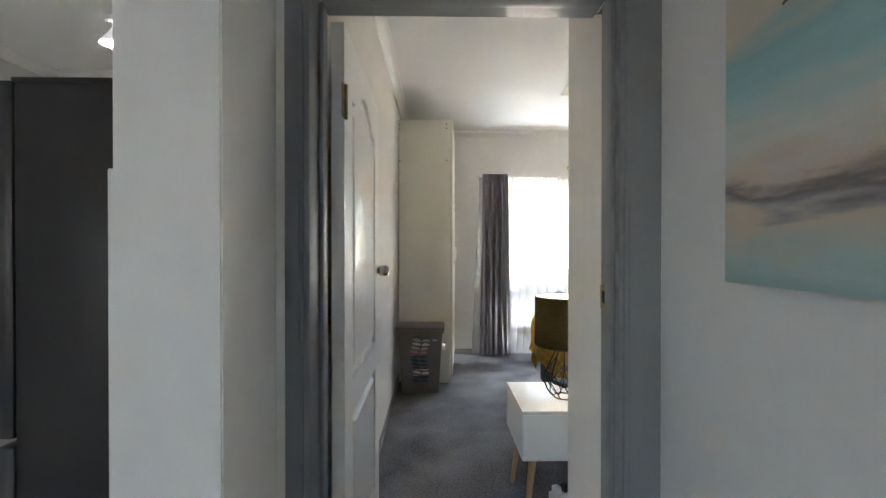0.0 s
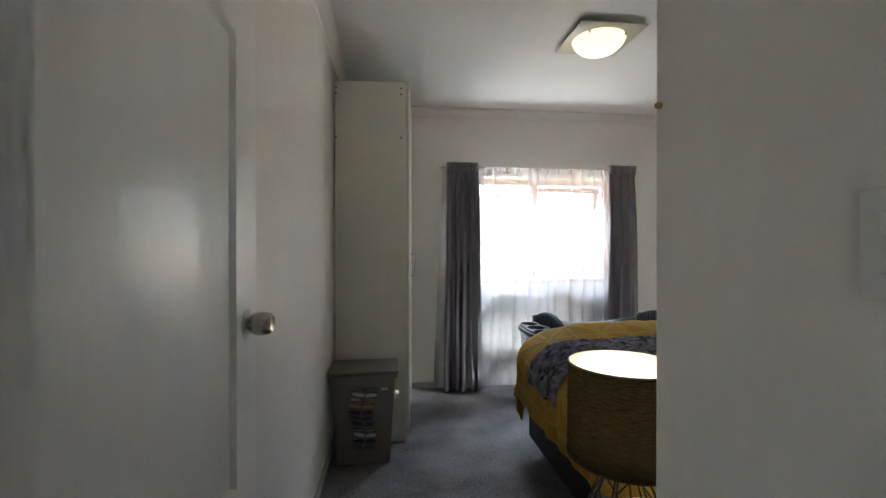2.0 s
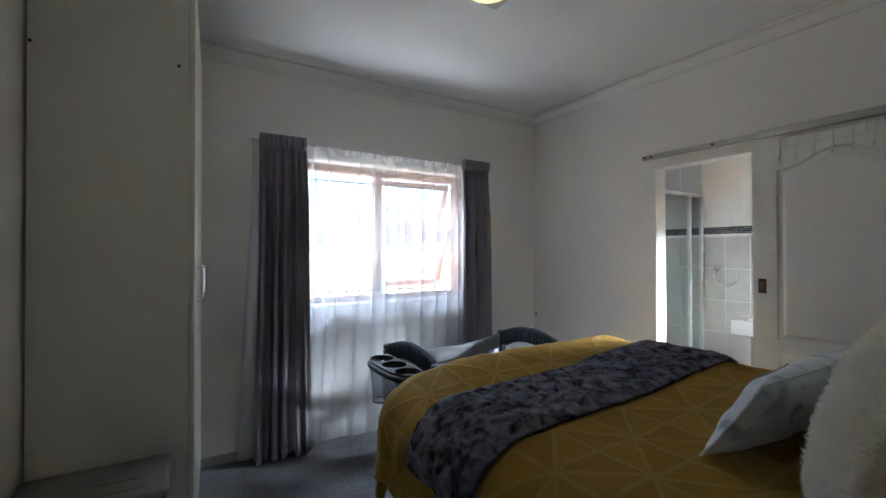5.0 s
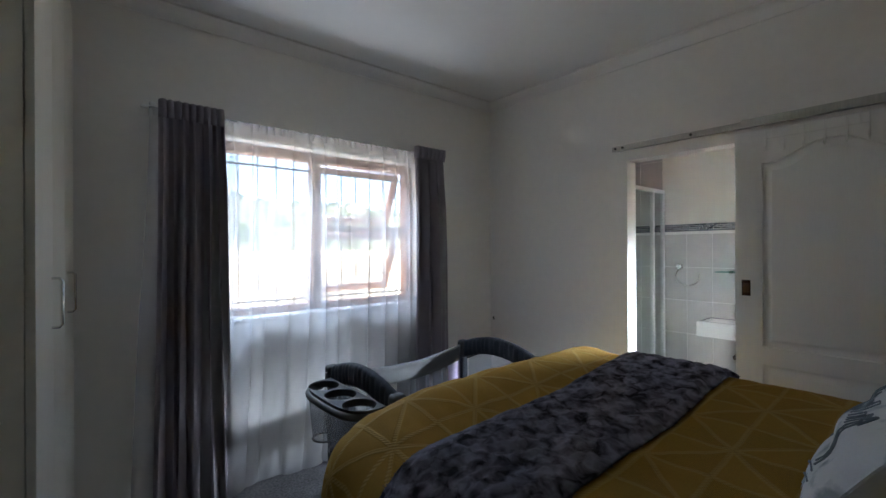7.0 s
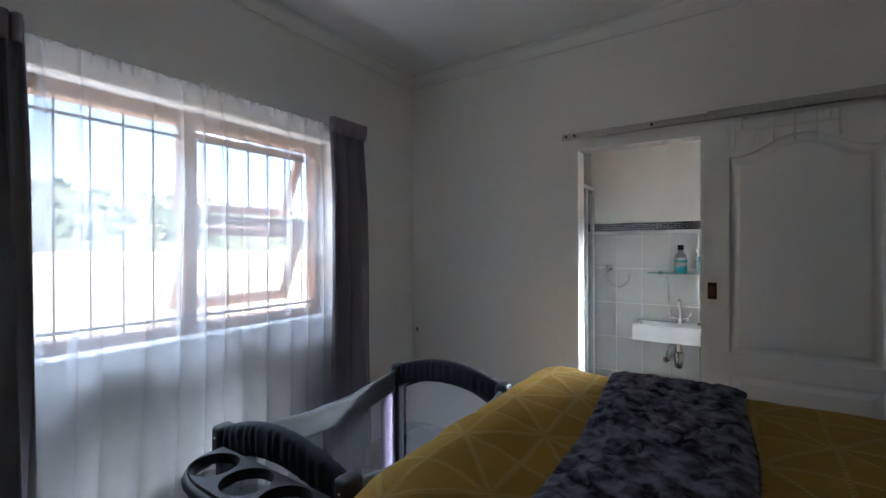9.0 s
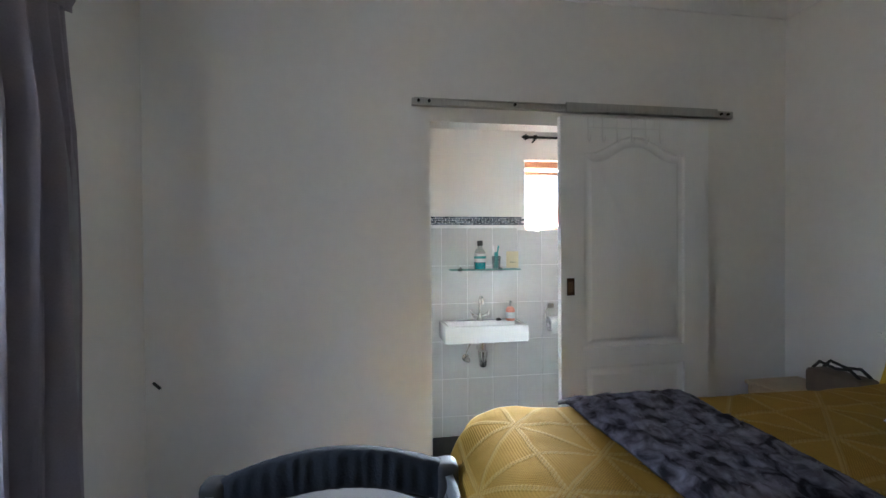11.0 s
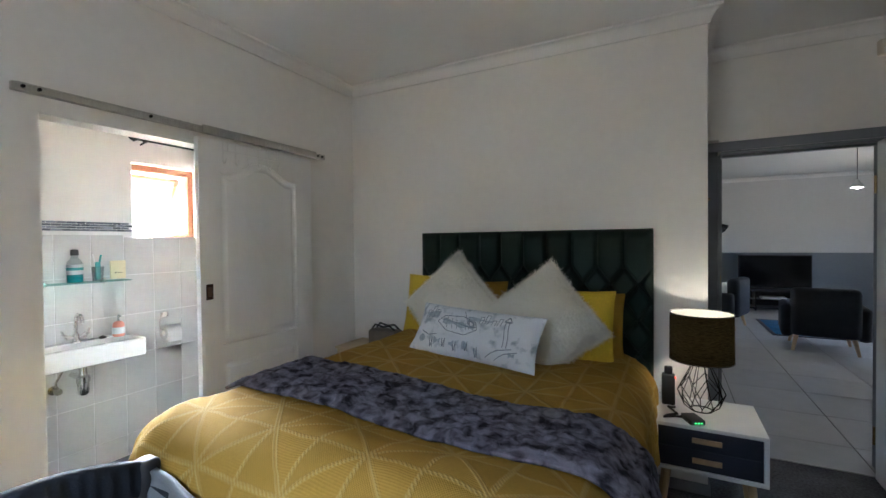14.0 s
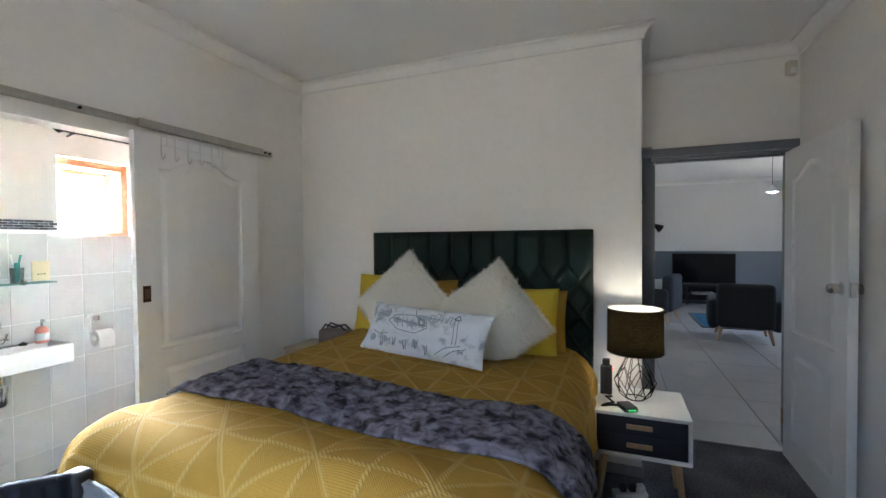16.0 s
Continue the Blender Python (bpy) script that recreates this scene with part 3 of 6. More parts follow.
for y in (2.43, 2.47, 3.6, 4.02, 4.07):
    part("bolt", turned([(0, -0.024), (0.007, -0.024), (0.007, -0.014), (0, -0.014)], 10, axis="x", at=(0, y, 0)), M_BLACKMETAL, rail)
rack = thing("over_door_hook_rack", (SX - 0.004, 0, 2.005), "white wire hook rack hung over the sliding door", "hook rack")
b = tube([(0, 3.23, -0.005), (0, 2.84, -0.005)], 0.003, 6)
tube([(0, 3.23, -0.055), (0, 2.84, -0.055)], 0.003, 6, bm=b)
part("wire_frame", b, M_WHITE, rack)
for k in range(6):
    y = 3.23 - k * 0.078
    part("hook", tube([(0, y, 0.0), (0, y, -0.115), (-0.012, y, -0.13), (-0.026, y, -0.12), (-0.028, y, -0.1)], 0.0032, 6), M_WHITE, rack)
for y in (3.2, 2.87):
    part("hanger_strap", tube([(0, y, -0.055), (-0.001, y, 0.001), (0.02, y, 0.005), (0.042, y, 0.001), (0.043, y, -0.03)], 0.0028, 6), M_WHITE, rack)


# ---- bathroom ----
BX1, BYN, BYS = 4.05, 4.95, 2.25
structure("floor_bathroom", box(X1, BX1, BYS, BYN, -0.12, -0.004), M_SLATE, "dark slate-grey bathroom floor tiles", "floor")
structure("wall_bath_north", box(X1 + 0.12, BX1 + 0.2, BYN, BYN + 0.1, -0.1, 2.9), M_TILE, "pale grey tiled shower wall", "wall")
structure("wall_bath_south", box(X1 + 0.12, BX1 + 0.2, BYS - 0.1, BYS, -0.1, 2.9), M_TILE, "pale grey tiled bathroom wall", "wall")
VY0, VY1, VZ0, VZ1 = 2.725, 3.19, 1.476, 1.989
b = box(BX1, BX1 + 0.2, BYS, VY0, -0.1, 2.9)
box(BX1, BX1 + 0.2, VY1, BYN, -0.1, 2.9, bm=b), box(BX1, BX1 + 0.2, VY0, VY1, -0.1, VZ0, bm=b), box(BX1, BX1 + 0.2, VY0, VY1, VZ1, 2.9, bm=b)
structure("wall_bath_east", b, mat("bath_paint", (0.86, 0.84, 0.79), 0.6, vary=0.02), "cream painted bathroom wall above pale tiles", "wall")
structure("ceiling_bathroom", box(X1 + 0.12, BX1, BYS, BYN, 2.55, 2.65), M_CEIL, "white bathroom ceiling", "ceiling")
bw = thing("window_2", (BX1 + 0.1, 0, 0), "small varnished wooden bathroom window pushed open", "window", kind="structure")
b = box(-0.04, 0.04, VY0, VY0 + 0.045, VZ0, VZ1, 0.003)
box(-0.04, 0.04, VY1 - 0.02, VY1, VZ0, VZ1, 0.003, bm=b), box(-0.04, 0.04, VY0 + 0.045, VY1 - 0.02, VZ1 - 0.045, VZ1, 0.003, bm=b), box(-0.04, 0.04, VY0 + 0.045, VY1 - 0.02, VZ0, VZ0 + 0.03, 0.003, bm=b)
part("window_frame", b, M_WINDOWWOOD, bw)
h = VZ1 - VZ0 - 0.05
b = box(-0.018, 0.018, VY0 + 0.05, VY0 + 0.085, -h, 0, 0.003)
box(-0.018, 0.018, VY1 - 0.06, VY1 - 0.025, -h, 0, 0.003, bm=b), box(-0.018, 0.018, VY0 + 0.085, VY1 - 0.06, -0.035, 0, 0.003, bm=b), box(-0.018, 0.018, VY0 + 0.085, VY1 - 0.06, -h, -h + 0.035, 0.003, bm=b)
s = part("sash", b, M_WINDOWWOOD, bw, "varnished sash pushed outwards", pose(0.06, 0, VZ1 - 0.05, 0, -22, 0))
g = part("pane", box(-0.002, 0.002, VY0 + 0.08, VY1 - 0.055, -h + 0.03, -0.03), M_GLASS, s)
g.visible_shadow = False
rodb = thing("bathroom_curtain_rod", (BX1 - 0.06, 0, 2.14), "black metal curtain rod with arrow finials", "curtain rod")
part("rod", tube([(0, 3.19, 0), (0, 2.4, 0)], 0.009, 10), M_BLACKMETAL, rodb)
for y in (3.13, 2.46):
    b = tube([(0, y, -0.014), (0, y, 0.014)], 0.014, 10)
    tube([(0, y, -0.012), (0.05, y, -0.022), (0.058, y, -0.022)], 0.006, 8, bm=b)
    part("bracket", b, M_BLACKMETAL, rodb)
part("finial", turned([(0, 3.235), (0.008, 3.225), (0.022, 3.2), (0.012, 3.198), (0.014, 3.185), (0, 3.185)], 12, axis="y"), M_BLACKMETAL, rodb)

sink = thing("wash_basin", (BX1, 3.55, 0.72), "white ceramic rectangular wall-hung wash basin", "basin")
b = box(-0.285, -0.004, -0.285, 0.285, 0, 0.115, 0.012)
for f in list(b.faces):
    if f.normal.z > 0.9 and f.calc_area() > 0.1:
        r = bmesh.ops.inset_region(b, faces=[f], thickness=0.028)
        for v in f.verts:
            v.co.x = v.co.x * 0.8 - 0.055
        r = bmesh.ops.inset_region(b, faces=[f], thickness=0.02)
        bmesh.ops.translate(b, verts=f.verts, vec=(0, 0, -0.075))
part("bowl", b, M_CERAMIC, sink)
tap = thing("basin_tap", (BX1 - 0.07, 3.55, 0.835), "chrome basin mixer tap with cross handles", "tap")
b = turned([(0, 0), (0.028, 0), (0.026, 0.008), (0.018, 0.012), (0.016, 0.05), (0.012, 0.055), (0, 0.055)], 16)
part("base", b, M_CHROME, tap)
pts = [(0, 0, 0.05), (0, 0, 0.13), (-0.008, 0, 0.155), (-0.03, 0, 0.172), (-0.06, 0, 0.17), (-0.082, 0, 0.152), (-0.085, 0, 0.125)]
part("spout", tube(pts, 0.0095, 10), M_CHROME, tap)
for sy in (-1, 1):
    b = tube([(0, 0, 0.028), (0, sy * 0.05, 0.045)], 0.009, 8)
    tube([(-0.03, sy * 0.058, 0.05), (0.03, sy * 0.058, 0.05)], 0.006, 8, bm=b), tube([(0, sy * 0.045, 0.022), (0, sy * 0.07, 0.078)], 0.006, 8, bm=b)
    part("cross_handle", b, M_CHROME, tap)
trap = thing("bottle_trap", (BX1 - 0.15, 3.55, 0.53), "chrome bottle trap and waste pipe under the basin", "trap")
part("bottle", turned([(0, 0), (0.02, 0), (0.029, 0.012), (0.029, 0.075), (0.034, 0.078), (0.034, 0.11), (0.02, 0.12), (0.018, 0.185), (0, 0.185)], 16), M_CHROME, trap)
part("waste_pipe", tube([(0, 0, 0.1), (0.06, 0, 0.1), (0.147, 0, 0.1)], 0.016, 10), M_CHROME, trap)
valve = thing("angle_valve", (BX1 - 0.003, 3.64, 0.56), "chrome angle valve with a braided hose", "valve")
part("valve_body", turned([(0, 0), (0.028, 0), (0.028, -0.006), (0.013, -0.01), (0.013, -0.05), (0.02, -0.052), (0.02, -0.07), (0, -0.07)], 14, axis="x"), M_NICKEL, valve)
part("hose", tube([(-0.035, 0, 0.0), (-0.035, 0, 0.05), (-0.05, -0.02, 0.1), (-0.06, -0.05, 0.158)], 0.006, 8), M_NICKEL, valve)
pl = thing("basin_plug", (BX1 - 0.09, 3.42, 0.836), "small black rubber plug on the basin edge", "plug")
part("stopper", turned([(0, 0), (0.018, 0), (0.021, 0.01), (0.012, 0.014), (0.006, 0.018), (0, 0.018)], 14), M_BLACKPLASTIC, pl)

shelf = thing("glass_shelf", (BX1, 3.52, 1.19), "clear glass bathroom shelf on chrome holders", "shelf")
part("glass_plate", box(-0.12, -0.006, -0.26, 0.24, 0, 0.007, 0.002), M_SHELFGLASS, shelf)
for y in (-0.14, 0.16):
    part("holder", turned([(0, 0), (0.017, 0), (0.017, -0.028), (0.012, -0.034), (0, -0.034)], 14, axis="x", at=(0, y, 0.004)), M_CHROME, shelf)


def bottle(name, at, profile, material, label, cap=None, band=None, liquid=None):
    t = thing(name, at, label, "bottle")
    part("body", turned(profile, 18), material, t)
    if liquid:
        part("liquid", turned(liquid[0], 18), liquid[1], t)
    if band:
        part("label_band", turned([(band[0] , band[1]), (band[0] , band[2])], 18), band[3], t)
    if cap:
        part("cap", turned(cap[0], 16), cap[1], t)
    return t


M_TEAL = mat("teal_liquid", (0.01, 0.36, 0.38), 0.2, vary=0.05)
M_CLEARPL = glass_mat("clear_plastic", (0.93, 0.97, 0.97), clear=0.85)
M_LABEL = mat("paper_label", (0.7, 0.75, 0.74), 0.5, vary=0.15, scale=30)
M_LABELTEAL = mat("teal_label", (0.03, 0.33, 0.3), 0.5, vary=0.2, scale=30)
M_PINK = mat("pink_soap", (0.75, 0.32, 0.24), 0.35, vary=0.08)
Z = 1.1975
bt = bottle("mouthwash_bottle", (BX1 - 0.065, 3.545, Z), [(0, 0), (0.037, 0), (0.04, 0.008), (0.04, 0.1), (0.036, 0.125), (0.018, 0.15), (0.017, 0.165), (0, 0.165)], M_CLEARPL, "clear mouthwash bottle half full of teal liquid, black cap", ([(0, 0.165), (0.02, 0.165), (0.019, 0.2), (0, 0.202)], M_BLACKPLASTIC), (0.0408, 0.05, 0.11, M_LABEL), ([(0, 0.003), (0.036, 0.003), (0.0375, 0.01), (0.0375, 0.048), (0, 0.048)], M_TEAL))
part("label_stripe", turned([(0.0412, 0.075), (0.0412, 0.092)], 18), M_LABELTEAL, bt)
tg = thing("toothbrush_tumbler", (BX1 - 0.06, 3.425, Z), "clear tumbler holding toothbrushes and toothpaste", "tumbler")
part("tumbler", turned([(0, 0.002), (0.028, 0.0), (0.033, 0.09), (0.031, 0.09), (0.026, 0.006), (0, 0.006)], 18), M_CLEARPL, tg)
part("toothbrush", tube([(0, -0.012, 0.008), (0.008, 0.01, 0.1), (0.012, 0.022, 0.17)], [0.004, 0.0045, 0.006], 8), M_WHITE, tg)
part("toothbrush", tube([(0.008, 0.012, 0.008), (-0.006, -0.004, 0.1), (-0.012, -0.014, 0.165)], [0.004, 0.0045, 0.006], 8), M_LABELTEAL, tg)
part("toothpaste_tube", box(-0.014, 0.006, -0.012, 0.014, 0.008, 0.12, 0.006), M_LABELTEAL, tg)
bt = bottle("soap_dispenser", (BX1 - 0.11, 3.34, 0.8365), [(0, 0), (0.03, 0), (0.032, 0.006), (0.032, 0.075), (0.024, 0.092), (0.012, 0.098), (0, 0.098)], M_PINK, "pink liquid soap bottle with a clear pump", None, (0.0326, 0.018, 0.06, M_LABEL))
part("pump", tube([(0, 0, 0.098), (0, 0, 0.13), (0, 0, 0.134), (-0.012, 0, 0.136), (-0.03, 0, 0.13)], 0.006, 8), M_CLEARPL, bt)
sk = thing("shaver_socket", (BX1, 3.29, 1.26), "cream plastic shaver socket on the tiles", "socket")
part("plate", box(-0.018, -0.003, -0.045, 0.045, -0.06, 0.06, 0.004), mat("cream_plastic", (0.75, 0.66, 0.42), 0.4, vary=0.03), sk)
for y in (-0.016, 0.0, 0.016):
    part("slot", box(-0.0192, -0.017, y - 0.004, y + 0.004, -0.022, -0.016), M_BLACKPLASTIC, sk)
tr = thing("towel_ring", (BX1, 4.05, 1.225), "chrome towel ring on the bathroom tiles", "towel ring")
part("mount", box(-0.04, -0.002, -0.022, 0.022, -0.02, 0.02, 0.004), M_CHROME, tr)
part("ring", tube([(-0.04 - 0.01 * math.sin(a), -0.02 + 0.085 * math.sin(a) - 0.05, -0.075 + 0.075 * math.cos(a)) for a in [k * math.tau / 28 + 0.4 for k in range(22)]], 0.005, 8), M_CHROME, tr)
tp = thing("toilet_roll_holder", (BX1, 3.0, 0.87), "chrome toilet roll holder on the tiles", "roll holder")
b = box(-0.02, -0.002, -0.025, 0.025, 0.03, 0.065, 0.004)
tube([(-0.02, 0.02, 0.055), (-0.055, 0.045, 0.045), (-0.06, 0.062, 0.0), (-0.06, 0.062, -0.04), (-0.06, 0.04, -0.052), (-0.06, -0.07, -0.052), (-0.06, -0.08, -0.03)], 0.004, 8, bm=b)
part("bracket", b, M_CHROME, tp)
tpr = thing("toilet_roll", (BX1 - 0.06, 2.985, 0.79), "white toilet roll hanging on its holder", "toilet roll")
part("roll", turned([(0.02, -0.05), (0.052, -0.05), (0.052, 0.05), (0.02, 0.05), (0.02, -0.05)], 24, axis="y", at=(0, 0, 0)), M_WHITE, tpr)
part("loose_sheet", box(-0.054, -0.052, -0.048, 0.048, -0.06, 0.0, 0.0006), M_WHITE, tpr)
sh = thing("shower_screen", (0, 4.17, 0), "glass shower screen in a bright aluminium frame", "shower screen")
for x in (3.26, 3.8, 3.99):
    part("post", box(x, x + 0.028, -0.014, 0.014, 0, 1.83, 0.004), M_SHOWERFRAME, sh)
part("top_rail", box(3.21, 4.02, -0.016, 0.016, 1.831, 1.86, 0.004), M_SHOWERFRAME, sh)
part("bottom_rail", box(3.288, 3.8, -0.016, 0.016, 0.0, 0.04, 0.004), M_SHOWERFRAME, sh)
g = part("glass_panel", box(3.29, 3.798, -0.003, 0.003, 0.04, 1.83), M_SHOWERGLASS, sh)
g.visible_shadow = False
g = part("glass_panel", box(3.83, 3.988, -0.003, 0.003, 0.04, 1.83), M_SHOWERGLASS, sh)
g.visible_shadow = False
sb = bottle("shampoo_bottle", (3.72, 4.9, 1.28), [(0, 0), (0.03, 0), (0.03, 0.13), (0.012, 0.15), (0, 0.15)], M_LILAC, "lilac shampoo bottle on a shower shelf")
ss = thing("shower_shelf", (3.72, 4.95, 1.268), "small chrome corner shelf in the shower", "shelf")
part("tray", box(-0.12, 0.12, -0.1, -0.001, 0, 0.01, 0.003), M_CHROME, ss)


# ---- hall, kitchen and living room ----
LX0, LY0, LY1 = -3.0, -6.0, 3.6
structure("floor_living", box(LX0, XP, LY0, 1.38, -0.12, -0.006), M_FLOORGROUT, "dark-jointed floor under the pale tiles", "floor")
structure("floor_kitchen", box(LX0, X0 - 0.11, 1.38, LY1, -0.12, -0.002), M_FLOORTILE, "pale ceramic kitchen floor", "floor")
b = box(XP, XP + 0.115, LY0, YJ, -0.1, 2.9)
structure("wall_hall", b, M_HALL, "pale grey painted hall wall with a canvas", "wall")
structure("wall_living_far", box(LX0 - 0.1, XP + 0.115, LY0 - 0.1, LY0, -0.1, 2.9), M_LIVWALL, "white painted living room wall over a blue-grey dado", "wall")
structure("dado", box(LX0, XP, LY0, LY0 + 0.006, 0, 1.12), M_DADO, "blue-grey painted lower part of the wall", "wall")
structure("dado_rail", box(LX0, XP, LY0, LY0 + 0.012, 1.12, 1.135, 0.002), M_DADO, "thin grey dado rail", "trim")
# Unseen opening, added and sized to let daylight into living room and hall.
LWZ0, LWZ1 = 0.8, 2.1
b = box(LX0 - 0.15, LX0, LY0, -3.9, -0.1, 2.9)
box(LX0 - 0.15, LX0, -2.8, LY1, -0.1, 2.9, bm=b), box(LX0 - 0.15, LX0, -3.9, -2.8, -0.1, LWZ0, bm=b), box(LX0 - 0.15, LX0, -3.9, -2.8, LWZ1, 2.9, bm=b)
structure("wall_living_west", b, M_LIVWALL, "white painted living room wall with an added, unseen opening for daylight", "wall")
structure("wall_kitchen_north", box(LX0 - 0.1, X0 - 0.11, LY1, LY1 + 0.1, -0.1, 2.9), M_LIVWALL, "white painted kitchen wall", "wall")
structure("ceiling_living", box(LX0, XP, LY0, 1.236, TOP, TOP + 0.1), M_CEIL, "white living room ceiling", "ceiling")
structure("ceiling_kitchen", box(LX0, X0 - 0.11, 1.31, LY1, TOP, TOP + 0.1), M_CEIL, "white kitchen ceiling", "ceiling")
structure("cornice", run([(X0 - 0.11, 1.31), (X0 - 0.11, LY1), (LX0, LY1), (LX0, LY0), (XP, LY0), (XP, 1.232)], COVE), M_CORNICE, "white coved cornice of the living room", "cornice")
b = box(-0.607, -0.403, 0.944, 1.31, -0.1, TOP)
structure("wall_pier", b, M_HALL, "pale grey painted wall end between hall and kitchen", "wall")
# Thin sheet over the pier's doorway side, lighter in colour than the pier.
structure("wall_return", box(-0.403, -0.4, 0.947, 1.228, -0.1, TOP), M_WALL, "thin off-white sheet over the side of the wall end beside the door frame", "wall")
structure("trim", box(-0.621, -0.608, 0.947, 1.3, 0.62, 1.44, 0.003), M_HALL, "narrow painted edge strip on the wall end", "trim")

# ---- outside ----
structure("ground", box(-400, 400, -300, 500, -0.6, -0.25), M_GROUND, "dry sandy ground round the house", "ground")
structure("garden_wall", box(-30, 40, 7.4, 7.6, -0.3, 1.36, 0.01), M_GARDENWALL, "cream plastered garden wall in the sun", "wall")
b = bmesh.new()
ridge = [(-1.0, 2.72), (2.05, 4.22), (5.1, 2.72), (5.1, 2.82), (2.05, 4.33), (-1.0, 2.82)]
rings = [[b.verts.new((x, y, z)) for x, z in ridge] for y in (1.0, 5.95)]
for k in range(6):
    b.faces.new((rings[0][k], rings[0][(k + 1) % 6], rings[1][(k + 1) % 6], rings[1][k]))
b.faces.new(rings[0]), b.faces.new(rings[1][::-1])
structure("roof", b, M_ROOF, "pitched tiled roof over the bedroom", "roof", smooth=False)
structure("roof_flat", box(-3.4, 0.9, -6.3, 3.9, 2.92, 3.0), M_ROOF, "roof over the living room", "roof")


# ---- bed ----
BCX, BW, BHEAD, BFOOT = 1.695, 0.822, 2.13, 4.06
bed = thing("bed", (BCX, 0, 0), "double bed on a dark upholstered base", "bed")
b = box(-0.75, 0.75, BHEAD, 3.92, 0.1, 0.4, 0.02)
part("base", b, M_BEDBASE, bed, "dark fabric bed base")
part("mattress", box(-0.74, 0.74, BHEAD + 0.005, 3.9, 0.401, 0.7, 0.05, segs=3), M_MATTRESS, bed)
for x in (-0.65, 0.65):
    for y in (BHEAD + 0.12, 3.85):
        part("leg", turned([(0, 0), (0.025, 0), (0.032, 0.1), (0, 0.1)], 12, at=(x, y, 0)), M_BLACKPLASTIC, bed)


def fold(d, edge, r, out=0.03):
    """Where cloth lies at d metres from the middle of a bed that ends at edge: how far out, and how far down."""
    flat = edge - r
    if d <= flat:
        return d, 0.0
    arc = r * math.pi / 2
    if d <= flat + arc:
        a = (d - flat) / r
        return flat + r * math.sin(a), r * (1 - math.cos(a))
    down = d - flat - arc
    return edge + out * down, r + down


def ease(v):
    v = min(1.0, max(0.0, v))
    return v * v * (3 - 2 * v)


def bed_top(s, t):
    """Height of the plumped cover: fuller towards the bathroom and at the foot."""
    z = 0.766 + 0.066 * ease((s + 0.45) / 1.15)
    foot = 0.795 + 0.05 * ease((s + 0.7) / 0.35)
    return z + (foot - z) * ease((t - 1.42) / 0.32)


def over_bed(s, t, lift=0.0, seed=0.0):
    """A point of cloth spread over the bed: s metres across from the middle, t metres from the headboard."""
    r = 0.2
    fx, fy = BW + lift - r, BFOOT - BHEAD + lift - r
    cx, cy = max(0.0, abs(s) - fx), max(0.0, t - fy)
    far = math.hypot(cx, cy)
    out, drop = fold(far, r, r)
    dx, dy = (cx / far, cy / far) if far else (0.0, 0.0)
    hx, hy = min(abs(s), fx) + out * dx, min(t, fy) + out * dy
    x, y = math.copysign(hx, s), BHEAD + hy
    z = bed_top(s, t) + lift - drop
    hang = min(1, drop / 0.25)
    wob = noise.noise((s * 5 + seed, t * 5, 1.7))
    z += 0.008 * noise.noise((s * 3.1, t * 3.1, seed)) + 0.006 * noise.noise((s * 9, t * 9, seed + 2)) + 0.003 * noise.noise((s * 21, t * 21, seed + 5))
    if drop > 0.05:
        along = t if dx > dy else s
        w = 0.02 * hang * math.sin(along * 17 + 2 * wob + seed)
        if dx > dy:
            x += math.copysign(w + 0.012 * wob, s)
        else:
            y += w * 0.5 + 0.012 * wob
    return Vector((x, y, max(z, 0.17 + 0.02 * wob)))


